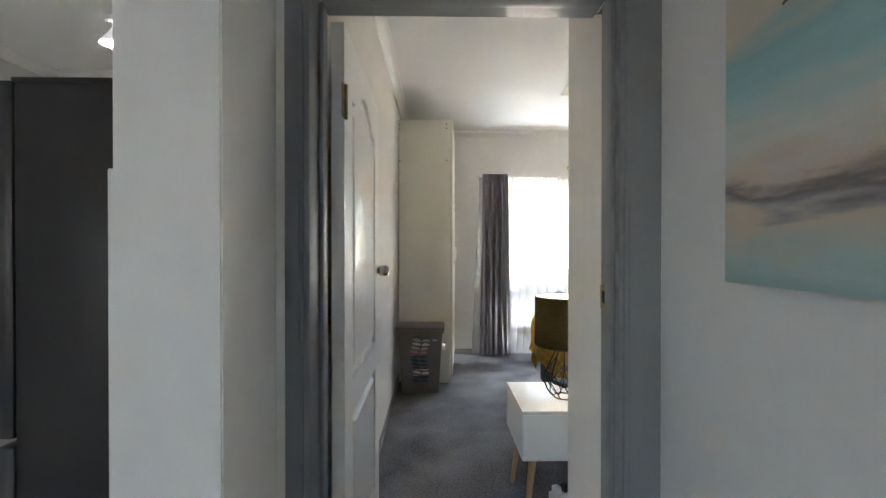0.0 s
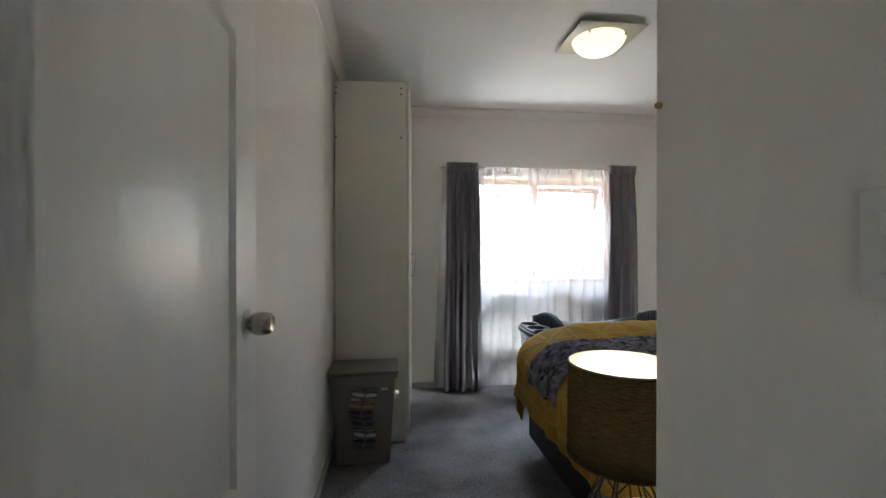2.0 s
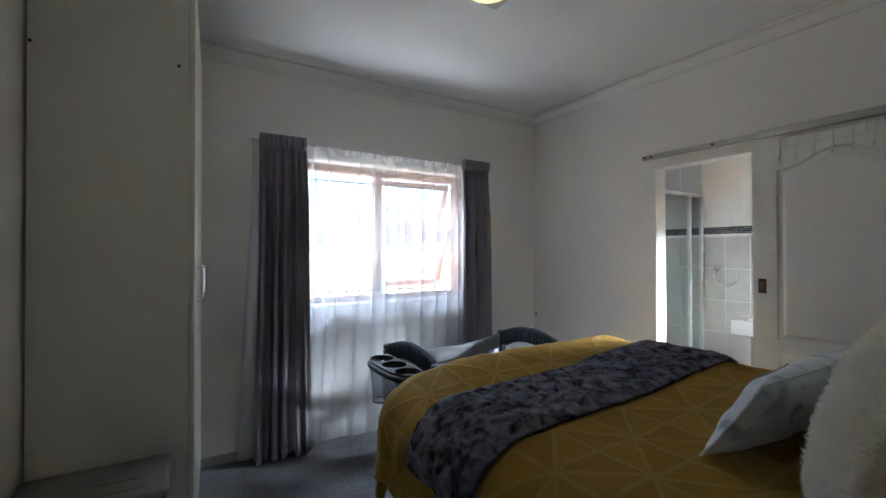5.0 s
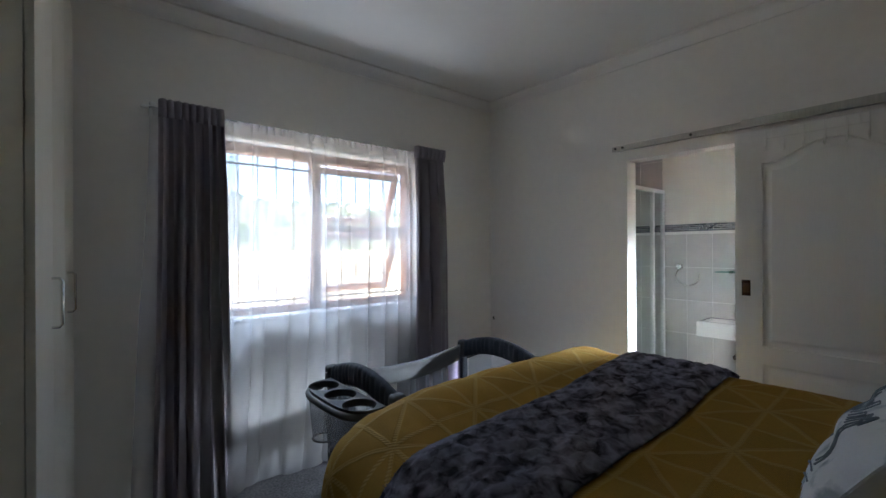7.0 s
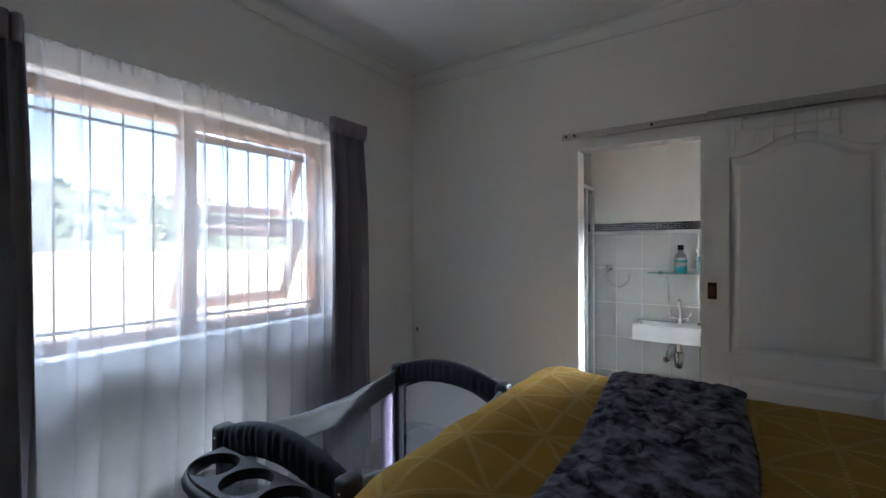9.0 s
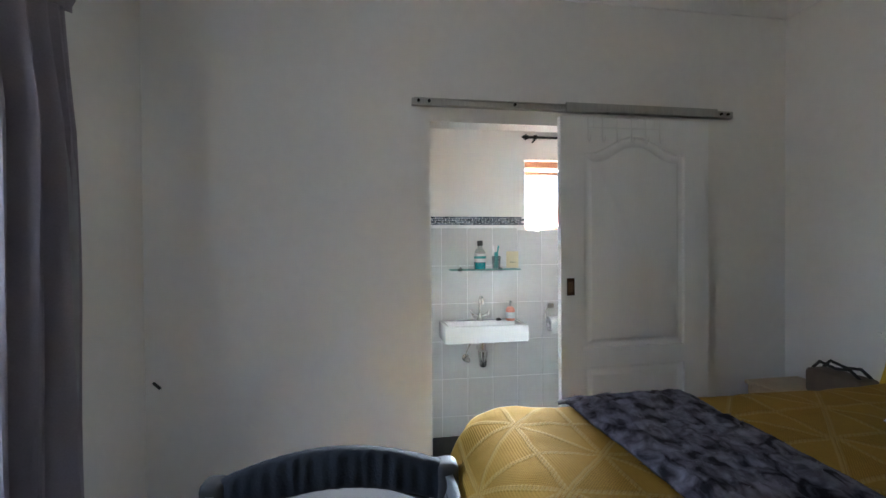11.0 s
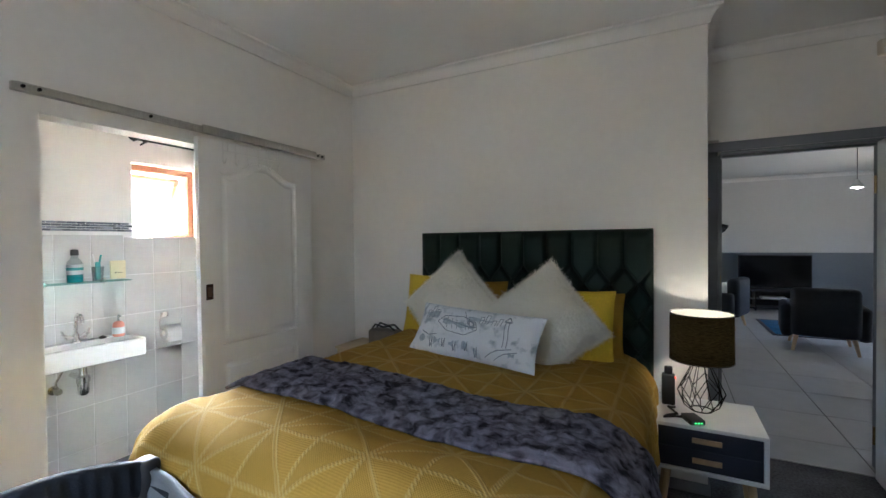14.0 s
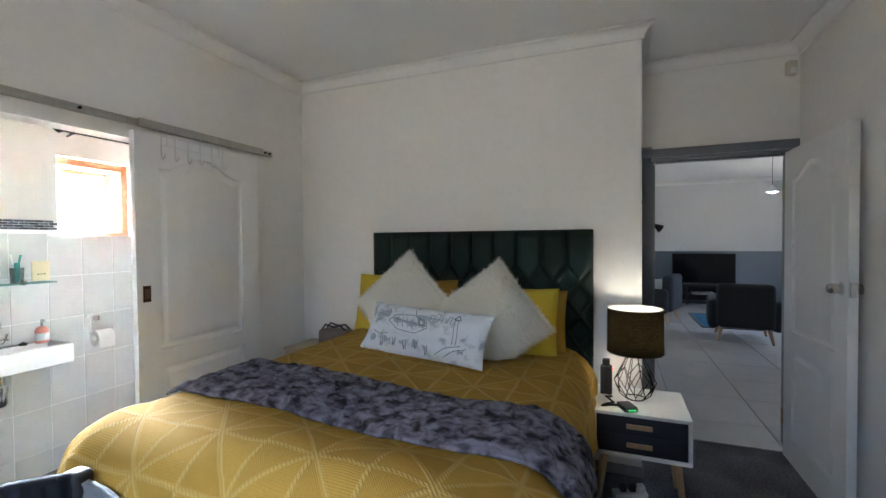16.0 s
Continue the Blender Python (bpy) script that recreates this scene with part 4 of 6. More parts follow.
def spread_mat():
    """Knitted cotton with a raised lattice of triangles and fine ribs."""
    m = mat("knitted_spread", (0.36, 0.215, 0.04), 0.9, vary=0.1, scale=5, fine=120, spec=0.15)
    n, l = m.node_tree.nodes, m.node_tree.links
    b = n["Principled BSDF"]
    base = b.inputs["Base Color"].links[0].from_socket
    uv = n.new("ShaderNodeUVMap")
    sep = n.new("ShaderNodeSeparateXYZ")
    l.new(uv.outputs[0], sep.inputs[0])

    def math_node(op, a, c=None, d=None):
        k = n.new("ShaderNodeMath")
        k.operation = op
        for i, v in enumerate((a, c, d)):
            if v is None:
                continue
            if isinstance(v, (int, float)):
                k.inputs[i].default_value = v
            else:
                l.new(v, k.inputs[i])
        return k.outputs[0]

    def stripe(ax, ay, pitch, shift=0.0):
        """Distance in metres from the nearest line of a family."""
        v = math_node("ADD", math_node("MULTIPLY", sep.outputs[0], ax / pitch), math_node("MULTIPLY", sep.outputs[1], ay / pitch))
        f = math_node("FRACT", math_node("ADD", v, 100.5 + shift))
        return math_node("MULTIPLY", math_node("ABSOLUTE", math_node("SUBTRACT", f, 0.5)), pitch), math_node("FLOOR", math_node("ADD", v, 100.0 + shift))
    side = 0.175
    families = [stripe(1.0, 0.0, side), stripe(0.0, 1.0, side), stripe(0.70711, 0.70711, side * 1.41421, 0.5), stripe(-0.70711, 0.70711, side * 1.41421, 0.5)]
    near = families[0][0]
    for f in families[1:]:
        near = math_node("MINIMUM", near, f[0])
    line = n.new("ShaderNodeMapRange")
    line.interpolation_type = "SMOOTHSTEP"
    line.inputs["From Min"].default_value, line.inputs["From Max"].default_value = 0.011, 0.004
    l.new(near, line.inputs["Value"])
    beads = math_node("ADD", math_node("MULTIPLY", math_node("SINE", math_node("MULTIPLY", math_node("ADD", sep.outputs[0], sep.outputs[1]), 420.0)), 0.3), 0.7)
    lined = math_node("MULTIPLY", line.outputs[0], beads)
    odd = math_node("FRACT", math_node("MULTIPLY", math_node("ADD", math_node("ADD", families[0][1], families[1][1]), math_node("ADD", families[2][1], families[3][1])), 0.5))
    odd = math_node("GREATER_THAN", odd, 0.25)
    wx = math_node("SINE", math_node("MULTIPLY", sep.outputs[0], 850.0))
    wy = math_node("SINE", math_node("MULTIPLY", sep.outputs[1], 850.0))
    weave = math_node("MULTIPLY", wx, wy)
    ribs = n.new("ShaderNodeMix")
    l.new(odd, ribs.inputs["Factor"]), l.new(wy, ribs.inputs["A"]), l.new(weave, ribs.inputs["B"])
    tone = n.new("ShaderNodeMix")
    tone.data_type = "RGBA"
    l.new(math_node("MULTIPLY", lined, 0.38), tone.inputs["Factor"])
    l.new(base, tone.inputs["A"])
    tone.inputs["B"].default_value = (0.55, 0.42, 0.18, 1)
    dark = n.new("ShaderNodeMix")
    dark.data_type, dark.blend_type = "RGBA", "MULTIPLY"
    l.new(math_node("MULTIPLY", math_node("MULTIPLY", odd, 0.5), math_node("GREATER_THAN", weave, 0.1)), dark.inputs["Factor"])
    l.new(tone.outputs["Result"], dark.inputs["A"])
    dark.inputs["B"].default_value = (0.55, 0.5, 0.4, 1)
    l.new(dark.outputs["Result"], b.inputs["Base Color"])
    height = math_node("ADD", math_node("MULTIPLY", lined, 1.2), math_node("MULTIPLY", ribs.outputs["Result"], 0.12))
    bump = n.new("ShaderNodeBump")
    bump.inputs["Strength"].default_value, bump.inputs["Distance"].default_value = 0.6, 0.003
    l.new(height, bump.inputs["Height"]), l.new(bump.outputs[0], b.inputs["Normal"])
    return m


SW2, ST2 = 1.13, 2.29
spread = thing("bedspread", (BCX, 0, 0), "mustard yellow knitted bedspread with a raised triangle pattern", "bedspread")
cloth = part("cloth", sheet(150, 150, lambda u, v: over_bed((u * 2 - 1) * SW2, v * ST2), lambda u, v: ((u * 2 - 1) * SW2, v * ST2)), spread_mat(), spread)
thick(cloth, 0.008)
for sx in (-1, 1):
    part("hem", tube([over_bed(sx * SW2, k / 60 * (ST2 - 0.03)) for k in range(61)], 0.007, 6), M_MUSTARD, spread)
part("hem", tube([over_bed((k / 60 * 2 - 1) * SW2, ST2) for k in range(61)], 0.007, 6), M_MUSTARD, spread)


def tufts(bm, spots, length, width, droop, seed, lie=0.0):
    """Short tapering hairs on a surface: spots are (place, normal) pairs."""
    rnd = random.Random(seed)
    for p, nrm in spots:
        side = nrm.orthogonal().normalized()
        side = (Matrix.Rotation(rnd.uniform(0, math.tau), 3, nrm) @ side)
        ln = length * rnd.uniform(0.6, 1.3)
        lean = Vector((rnd.uniform(-1, 1), rnd.uniform(-1, 1), rnd.uniform(-1, 0.4))) * droop
        if lie:
            lean -= nrm * lean.dot(nrm)
            side = nrm.cross(lean).normalized() if lean.length > 0.01 else side
            tip = p + (nrm * (1 - lie) + lean.normalized() * lie).normalized() * ln
        else:
            tip = p + (nrm + lean).normalized() * ln
        a, c, d = bm.verts.new(p - side * width), bm.verts.new(p + side * width), bm.verts.new(tip)
        bm.faces.new((a, c, d))


def fur_mat(name, light, dark, scale):
    m = mat(name, light, 0.9, vary=0.2, scale=scale * 2, spec=0.15)
    n, l = m.node_tree.nodes, m.node_tree.links
    b = n["Principled BSDF"]
    base = b.inputs["Base Color"].links[0].from_socket
    co, no, ra, mx = n.new("ShaderNodeTexCoord"), n.new("ShaderNodeTexNoise"), n.new("ShaderNodeMapRange"), n.new("ShaderNodeMix")
    no.inputs["Scale"].default_value, no.inputs["Detail"].default_value, no.inputs["Distortion"].default_value = scale, 5, 0.6
    ra.inputs["From Min"].default_value, ra.inputs["From Max"].default_value = 0.37, 0.65
    mx.data_type = "RGBA"
    mx.inputs["B"].default_value = (*dark, 1)
    l.new(co.outputs["Object"], no.inputs["Vector"]), l.new(no.outputs["Fac"], ra.inputs["Value"]), l.new(ra.outputs[0], mx.inputs["Factor"])
    l.new(base, mx.inputs["A"]), l.new(mx.outputs["Result"], b.inputs["Base Color"])
    return m


M_THROW = fur_mat("throw_fur", (0.22, 0.21, 0.26), (0.02, 0.018, 0.024), 21)


def throw_at(u, v):
    """u runs across the bed from the bathroom side, v from the headboard side to the foot side."""
    s = 0.745 - u * 1.725
    t0 = 1.063 + 0.01 * math.sin(u * 13)
    t1 = 1.515 - 0.035 * min(1, u * 1.5) + 0.01 * math.sin(u * 11 + 1)
    t = t0 + (t1 - t0) * v
    p = over_bed(s, t, 0.022)
    edge = min(1, min(v, 1 - v) * 10, u * 25)
    puff = 0.007 * noise.noise((s * 14, t * 18, 3)) + 0.007 * noise.noise((s * 24, t * 52, 5)) + 0.007 * noise.noise((s * 5, t * 6, 8)) + 0.004 * noise.noise((s * 60, t * 75, 2))
    p.z += (puff + 0.008) * edge - 0.01 * (1 - edge)
    if s < -BW:
        p.x -= (0.01 + puff * 0.7) * edge
    return p


throw = thing("fur_throw", (BCX, 0, 0), "dark grey faux-fur throw laid across the bed", "throw")
b = sheet(230, 70, throw_at)
b.normal_update()
rnd = random.Random(4)
faces = list(b.faces)
spots = []
for k in range(34000):
    f = rnd.choice(faces)
    w = [rnd.random() for _ in f.verts]
    p = sum((v.co * q for v, q in zip(f.verts, w)), Vector()) / sum(w)
    nrm = f.normal if f.normal.z > -0.2 else -f.normal
    spots.append((p, nrm))
tuft = bmesh.new()
tufts(tuft, spots, 0.016, 0.0022, 1.1, 9, 0.72)
body = part("pelt", b, M_THROW, throw)
thick(body, 0.012)
tagged(part("fur_nap", tuft, M_THROW, throw, smooth=False), kind="stuff")

# ---- headboard ----
hb = thing("headboard", (1.635, YH + 0.004, 0), "dark green velvet headboard with deep buttoned tufting", "headboard")
HW, HZ0, HZ1 = 0.755, 0.3, 1.485


def head_face(u, v):
    x, z = (u * 2 - 1) * HW, HZ0 + (HZ1 - HZ0) * v
    zt = HZ1 - z
    cols = 10.0
    cx = (u * cols) % 1.0
    groove = math.exp(-((min(cx, 1 - cx)) / 0.07) ** 2)
    rows = 0.2
    low = max(0.0, (zt - 0.22)) / rows
    if low > 0:
        a, c = (u * cols * 1.0 + low) % 1.0, (u * cols * 1.0 - low) % 1.0
        dia = max(math.exp(-((min(a, 1 - a)) / 0.07) ** 2), math.exp(-((min(c, 1 - c)) / 0.07) ** 2))
        groove = dia
    edge = min(1, min(u, 1 - u) * 40, (1 - v) * 25)
    return x, 0.068 + 0.034 * edge ** 0.5 - 0.027 * groove * edge, z


part("tufted_face", sheet(192, 120, head_face), M_VELVET, hb)
part("frame", box(-HW, HW, 0, 0.066, HZ0, HZ1, 0.008), M_VELVET, hb)
for u, zt in [(k / 10, 0.22 + 0.2 * r) for r in range(4) for k in range(1, 10)] + [((k + 0.5) / 10, 0.32 + 0.2 * r) for r in range(3) for k in range(10)]:
    part("button", turned([(0, 0.014), (0.008, 0.012), (0.012, 0.006), (0.012, 0), (0, 0)], 10, axis="y", at=((u * 2 - 1) * HW, 0.071, HZ1 - zt)), M_VELVET, hb)
for x in (-0.55, 0.55):
    part("leg", box(x - 0.03, x + 0.03, 0.005, 0.05, 0, HZ0 + 0.01, 0.003), M_BEDBASE, hb)


# ---- pillows ----
def cushion(w, h, d, n=34, seed=0.0, crumple=0.02, pinch=0.06):
    """A closed soft cushion lying in the xz plane, its depth along y."""
    b = bmesh.new()
    front, back = {}, {}
    for i in range(n + 1):
        for j in range(n + 1):
            u, v = i / n * 2 - 1, j / n * 2 - 1
            ex, ez = 1 - pinch * (1 - u * u) * abs(v) ** 3, 1 - pinch * (1 - v * v) * abs(u) ** 3
            fill = max(0, (1 - abs(u) ** 2.6) * (1 - abs(v) ** 2.6)) ** 0.55
            x, z = u * w / 2 * ez, v * h / 2 * ex
            c = crumple * noise.noise((u * 2.2 + seed, v * 2.2, seed)) * fill
            rim = i in (0, n) or j in (0, n)
            front[i, j] = b.verts.new((x, -(d / 2 * fill + c), z))
            back[i, j] = front[i, j] if rim else b.verts.new((x, d / 2 * fill - c, z))
    for i in range(n):
        for j in range(n):
            for g, flip in ((front, False), (back, True)):
                q = [g[i, j], g[i + 1, j], g[i + 1, j + 1], g[i, j + 1]]
                if not flip or len(set(q)) == 4:
                    try:
                        b.faces.new(q[::-1] if flip else q).smooth = True
                    except ValueError:
                        pass
    return b


def plain_pillow(name, m, w, h, d, material, label, seed):
    t = thing(name, (0, 0, 0), label, "pillow")
    t.matrix_world = m
    part("cover", cushion(w, h, d, seed=seed), material, t)
    part("piping", tube([(x, 0, z) for x, z in [(w / 2 * c * 0.995, h / 2 * q * 0.995) for c, q in ((-1, -1), (-0.5, -0.955), (0, -0.945), (0.5, -0.955), (1, -1), (0.955, -0.5), (0.945, 0), (0.955, 0.5), (1, 1), (0.5, 0.955), (0, 0.945), (-0.5, 0.955), (-1, 1), (-0.955, 0.5), (-0.945, 0), (-0.955, -0.5))]], 0.004, 6, closed=True), material, t)
    return t


def fur_pillow(m, size, label, seed):
    t = thing("fur_cushion", (0, 0, 0), label, "cushion", "fur cushions on the bed")
    t.matrix_world = m
    b = cushion(size, size, 0.2, seed=seed, pinch=0.04)
    b.normal_update()
    bmesh.ops.recalc_face_normals(b, faces=b.faces)
    rnd = random.Random(int(seed * 10))
    faces = list(b.faces)
    areas = np.cumsum([f.calc_area() for f in faces])
    spots = []
    for k in range(24000):
        f = faces[min(len(faces) - 1, int(np.searchsorted(areas, rnd.random() * areas[-1])))]
        w = [rnd.random() for _ in f.verts]
        p = sum((v.co * q for v, q in zip(f.verts, w)), Vector()) / sum(w)
        spots.append((p, f.normal.copy()))
    tb = bmesh.new()
    tufts(tb, spots, 0.034, 0.0026, 0.75, int(seed), 0.74)
    rim = [v.co.copy() for v in b.verts if abs(v.co.y) < 1e-5]
    edge = [(p + Vector((rnd.gauss(0, 0.006), rnd.gauss(0, 0.012), rnd.gauss(0, 0.006))), p.normalized()) for p in (rnd.choice(rim) for k in range(3600))]
    tufts(tb, edge, 0.026, 0.002, 0.7, int(seed) + 3)
    part("cover", b, M_FUR, t)
    tagged(part("fur_nap", tb, M_FURNAP, t, smooth=False), kind="stuff")
    return t


plain_pillow("yellow_pillow", pose(2.19, 2.27, 1.0, -14, 0, 180), 0.47, 0.4, 0.16, M_YELLOW, "bright yellow velvet pillow leaning on the headboard", 1.0)
plain_pillow("yellow_pillow", pose(1.295, 2.32, 0.945, -16, 0, 180), 0.47, 0.4, 0.16, M_YELLOW, "bright yellow velvet pillow leaning on the headboard", 2.0)
plain_pillow("mustard_pillow", pose(1.27, 2.22, 0.93, -10, 0, 180), 0.5, 0.38, 0.13, M_MUSTARD, "mustard pillow standing against the headboard", 3.0)
plain_pillow("mustard_pillow", pose(1.93, 2.2, 0.955, -10, 0, 180), 0.42, 0.42, 0.13, M_MUSTARD, "mustard pillow standing against the headboard", 4.0)
fur_pillow(pose(1.985, 2.44, 1.03, -17, 0, 178) @ pose(0, 0, 0, 0, 45, 0), 0.47, "fluffy cream fur cushion standing on its corner", 5.3)
fur_pillow(pose(1.425, 2.45, 0.97, -18, 0, 186) @ pose(0, 0, 0, 0, 52, 0), 0.49, "fluffy cream fur cushion tipped on its corner", 7.7)


def sketch_mat():
    """White cotton with a loose ink drawing in blue-grey washes."""
    m = mat("printed_cotton", (0.75, 0.78, 0.82), 0.85, vary=0.04, scale=10, bump=0.2)
    n, l = m.node_tree.nodes, m.node_tree.links
    b = n["Principled BSDF"]
    base = b.inputs["Base Color"].links[0].from_socket
    co, no, ra, mx = n.new("ShaderNodeTexCoord"), n.new("ShaderNodeTexNoise"), n.new("ShaderNodeMapRange"), n.new("ShaderNodeMix")
    no.inputs["Scale"].default_value, no.inputs["Detail"].default_value = 16.0, 6
    ra.inputs["From Min"].default_value, ra.inputs["From Max"].default_value = 0.54, 0.68
    ra.inputs["To Max"].default_value = 0.8
    mx.data_type = "RGBA"
    mx.inputs["B"].default_value = (0.25, 0.32, 0.38, 1)
    l.new(co.outputs["Object"], no.inputs["Vector"]), l.new(no.outputs["Fac"], ra.inputs["Value"]), l.new(ra.outputs[0], mx.inputs["Factor"])
    l.new(base, mx.inputs["A"]), l.new(mx.outputs["Result"], b.inputs["Base Color"])
    return m


lum = plain_pillow("printed_cushion", pose(1.725, 2.7, 0.922, -34, 2.5, 175), 0.75, 0.29, 0.14, sketch_mat(), "long white cushion printed with a harbour sketch in blue-grey ink", 6.0)
M_INK = mat("ink_print", (0.2, 0.24, 0.29), 0.85, vary=0.3, scale=40)


def on_cushion(x, z, w=0.75, h=0.29, d=0.14, seed=6.0):
    x = -x
    u, v = x / (w / 2), z / (h / 2)
    fill = max(0, (1 - abs(u) ** 2.6) * (1 - abs(v) ** 2.6)) ** 0.55
    return x, -(d / 2 * fill + 0.02 * noise.noise((u * 2.2 + seed, v * 2.2, seed)) * fill) - 0.0015, z


def ink(name, pts, r=0.0021):
    fine = []
    for (x0, z0), (x1, z1) in zip(pts, pts[1:]):
        for k in range(6):
            fine.append(on_cushion(x0 + (x1 - x0) * k / 6, z0 + (z1 - z0) * k / 6))
    fine.append(on_cushion(*pts[-1]))
    part(name, tube(fine, r, 5), M_INK, lum, "printed ink line")


ink("ink_boat", [(0.2, 0.02), (0.17, 0.06), (0.06, 0.07), (-0.03, 0.04), (-0.05, 0.0), (0.03, -0.03), (0.14, -0.02), (0.2, 0.02)])
ink("ink_boat_rim", [(0.19, 0.035), (0.1, 0.03), (0.0, 0.01), (-0.04, 0.01)])
M_WASH = mat("wash_print", (0.4, 0.47, 0.54), 0.85, vary=0.35, scale=60)


def wash(name, pts, wide):
    """A flat streak of thinned ink lying on the cover."""
    b = bmesh.new()
    rows = []
    for i, (x, z) in enumerate(pts):
        k = wide * (0.6 + 0.4 * math.sin(i * 2.1 + x * 40))
        rows.append([b.verts.new(Vector(on_cushion(x, z + d)) - Vector((0, 0.0006, 0))) for d in (-k, -k / 3, k / 3, k)])
    for r0, r1 in zip(rows, rows[1:]):
        for j in range(3):
            b.faces.new((r0[j], r1[j], r1[j + 1], r0[j + 1]))
    thick(part(name, b, M_WASH, lum, "pale blue-grey ink wash"), 0.0006)


wash("ink_hull_wash", [(0.17 - 0.02 * k, 0.03 - 0.002 * k) for k in range(11)], 0.018)
wash("ink_skyline_wash", [(0.3 - 0.03 * k, 0.062) for k in range(4)], 0.022)
wash("ink_skyline_wash", [(0.03 - 0.03 * k, 0.06) for k in range(6)], 0.014)
for x, z, n in ((0.3, -0.08, 4), (0.2, -0.085, 4), (0.1, -0.09, 3), (0.02, -0.085, 3), (-0.05, -0.1, 2), (-0.24, -0.09, 3)):
    wash("ink_reed_wash", [(x - 0.014 * k, z) for k in range(n)], 0.022)
for k in range(5):
    ink("ink_hull_rib", [(0.15 - 0.03 * k, 0.055 - 0.006 * k), (0.14 - 0.03 * k, -0.005)], 0.0016)
ink("ink_cabin", [(0.02, 0.05), (-0.02, 0.035), (-0.03, 0.01), (0.0, 0.015), (0.02, 0.05)], 0.0034)
ink("ink_mast", [(0.0, 0.0), (0.06, 0.1)])
ink("ink_tower", [(-0.2, -0.06), (-0.19, 0.07), (-0.21, 0.07), (-0.22, -0.06)])
ink("ink_tower_top", [(-0.18, 0.075), (-0.2, 0.105), (-0.22, 0.075), (-0.18, 0.075)], 0.003)
ink("ink_path", [(-0.12, -0.12), (-0.18, -0.08), (-0.25, -0.06)])
ink("ink_path", [(-0.17, -0.125), (-0.22, -0.09), (-0.28, -0.07)])
ink("ink_shore", [(0.29, -0.04), (0.24, -0.06), (0.19, -0.05)])
for k, (x, hh) in enumerate(((0.3, 0.06), (0.27, 0.09), (0.24, 0.07), (-0.05, 0.05), (-0.08, 0.07), (-0.12, 0.04), (-0.15, 0.06))):
    ink("ink_building", [(x, 0.04), (x, 0.04 + hh * 0.8), (x - 0.018, 0.04 + hh * 0.8), (x - 0.018, 0.04)], 0.0016)
for x, z in ((0.22, -0.1), (0.14, -0.09), (0.07, -0.1), (0.0, -0.09), (-0.06, -0.11)):
    ink("ink_reeds", [(x, z - 0.02), (x + 0.006, z + 0.02), (x - 0.004, z - 0.02), (x - 0.012, z + 0.025), (x - 0.014, z - 0.02)], 0.0018)

# ---- nightstand and what stands on it ----
NX0, NX1, NY0, NY1, NZ0, NZ1 = 0.408, 0.868, YH + 0.015, 2.475, 0.31, 0.538
ns = thing("nightstand", (0, 0, 0), "white nightstand with two dark blue drawers on splayed wooden legs", "nightstand")
part("top", box(NX0, NX1, NY0, NY1, NZ1 - 0.018, NZ1, 0.002), M_WHITE, ns)
part("bottom", box(NX0, NX1, NY0, NY1, NZ0, NZ0 + 0.018, 0.002), M_WHITE, ns)
part("side_panel", box(NX0, NX0 + 0.018, NY0, NY1, NZ0 + 0.0185, NZ1 - 0.0185, 0.001), M_WHITE, ns)
part("side_panel", box(NX1 - 0.018, NX1, NY0, NY1, NZ0 + 0.0185, NZ1 - 0.0185, 0.001), M_WHITE, ns)
part("back_panel", box(NX0 + 0.019, NX1 - 0.019, NY0, NY0 + 0.012, NZ0 + 0.019, NZ1 - 0.019), M_WHITE, ns)
zm = (NZ0 + NZ1) / 2
for z0, z1 in ((NZ0 + 0.02, zm - 0.001), (zm + 0.001, NZ1 - 0.02)):
    d = part("drawer", box(NX0 + 0.02, NX1 - 0.02, NY1 - 0.4, NY1 - 0.006, z0, z1, 0.002), M_NAVY, ns, "dark blue drawer front")
    part("handle", box(0.585, 0.705, NY1 - 0.006, NY1 + 0.004, (z0 + z1) / 2 - 0.012, (z0 + z1) / 2 + 0.012, 0.002), M_WOOD, d, "pale wooden handle strip")
for x, dx in ((NX0 + 0.06, -0.035), (NX1 - 0.06, 0.035)):
    for y, dy in ((NY0 + 0.05, -0.012), (NY1 - 0.06, 0.03)):
        part("leg", tube([(x, y, NZ0), (x + dx, y + dy, 0)], [0.019, 0.011], 12), M_WOOD, ns, "splayed pale wooden leg")

lx, ly = 0.655, 2.235
lamp = thing("table_lamp", (lx, ly, NZ1), "table lamp with a black wire cage base and lit drum shade", "lamp")
wires = bmesh.new()
N = 10
ring = lambda r, z, k, off: (r * math.cos((k + off) * math.tau / N), r * math.sin((k + off) * math.tau / N), z)
for k in range(N):
    w = [(0.03, 0.265, 0), (0.108, 0.095, 0), (0.08, 0.03, 0.5), (0.058, 0.004, 0)]
    tube([ring(*w[0][:2], k, 0), ring(*w[1][:2], k, 0)], 0.0022, 6, bm=wires)
    for off in (-0.5, 0.5):
        tube([ring(*w[1][:2], k, 0), ring(0.082, 0.03, k, off)], 0.0022, 6, bm=wires)
    tube([ring(0.082, 0.03, k, 0.5), ring(0.05, 0.004, k, 0.5)], 0.0022, 6, bm=wires)
    if k % 2:
        tube([ring(0.07, 0.18, k, 0), ring(0.108, 0.095, k + 1, 0), ], 0.0022, 6, bm=wires)
        tube([ring(0.07, 0.18, k, 0), ring(0.108, 0.095, k - 1, 0), ], 0.0022, 6, bm=wires)
part("wire_cage", wires, M_BLACKMETAL, lamp, "black welded wire cage")
for r, z in ((0.03, 0.265), (0.05, 0.004)):
    part("ring", tube([ring(r, z, k * N / 24, 0) for k in range(24)], 0.003, 6, closed=True), M_BLACKMETAL, lamp)
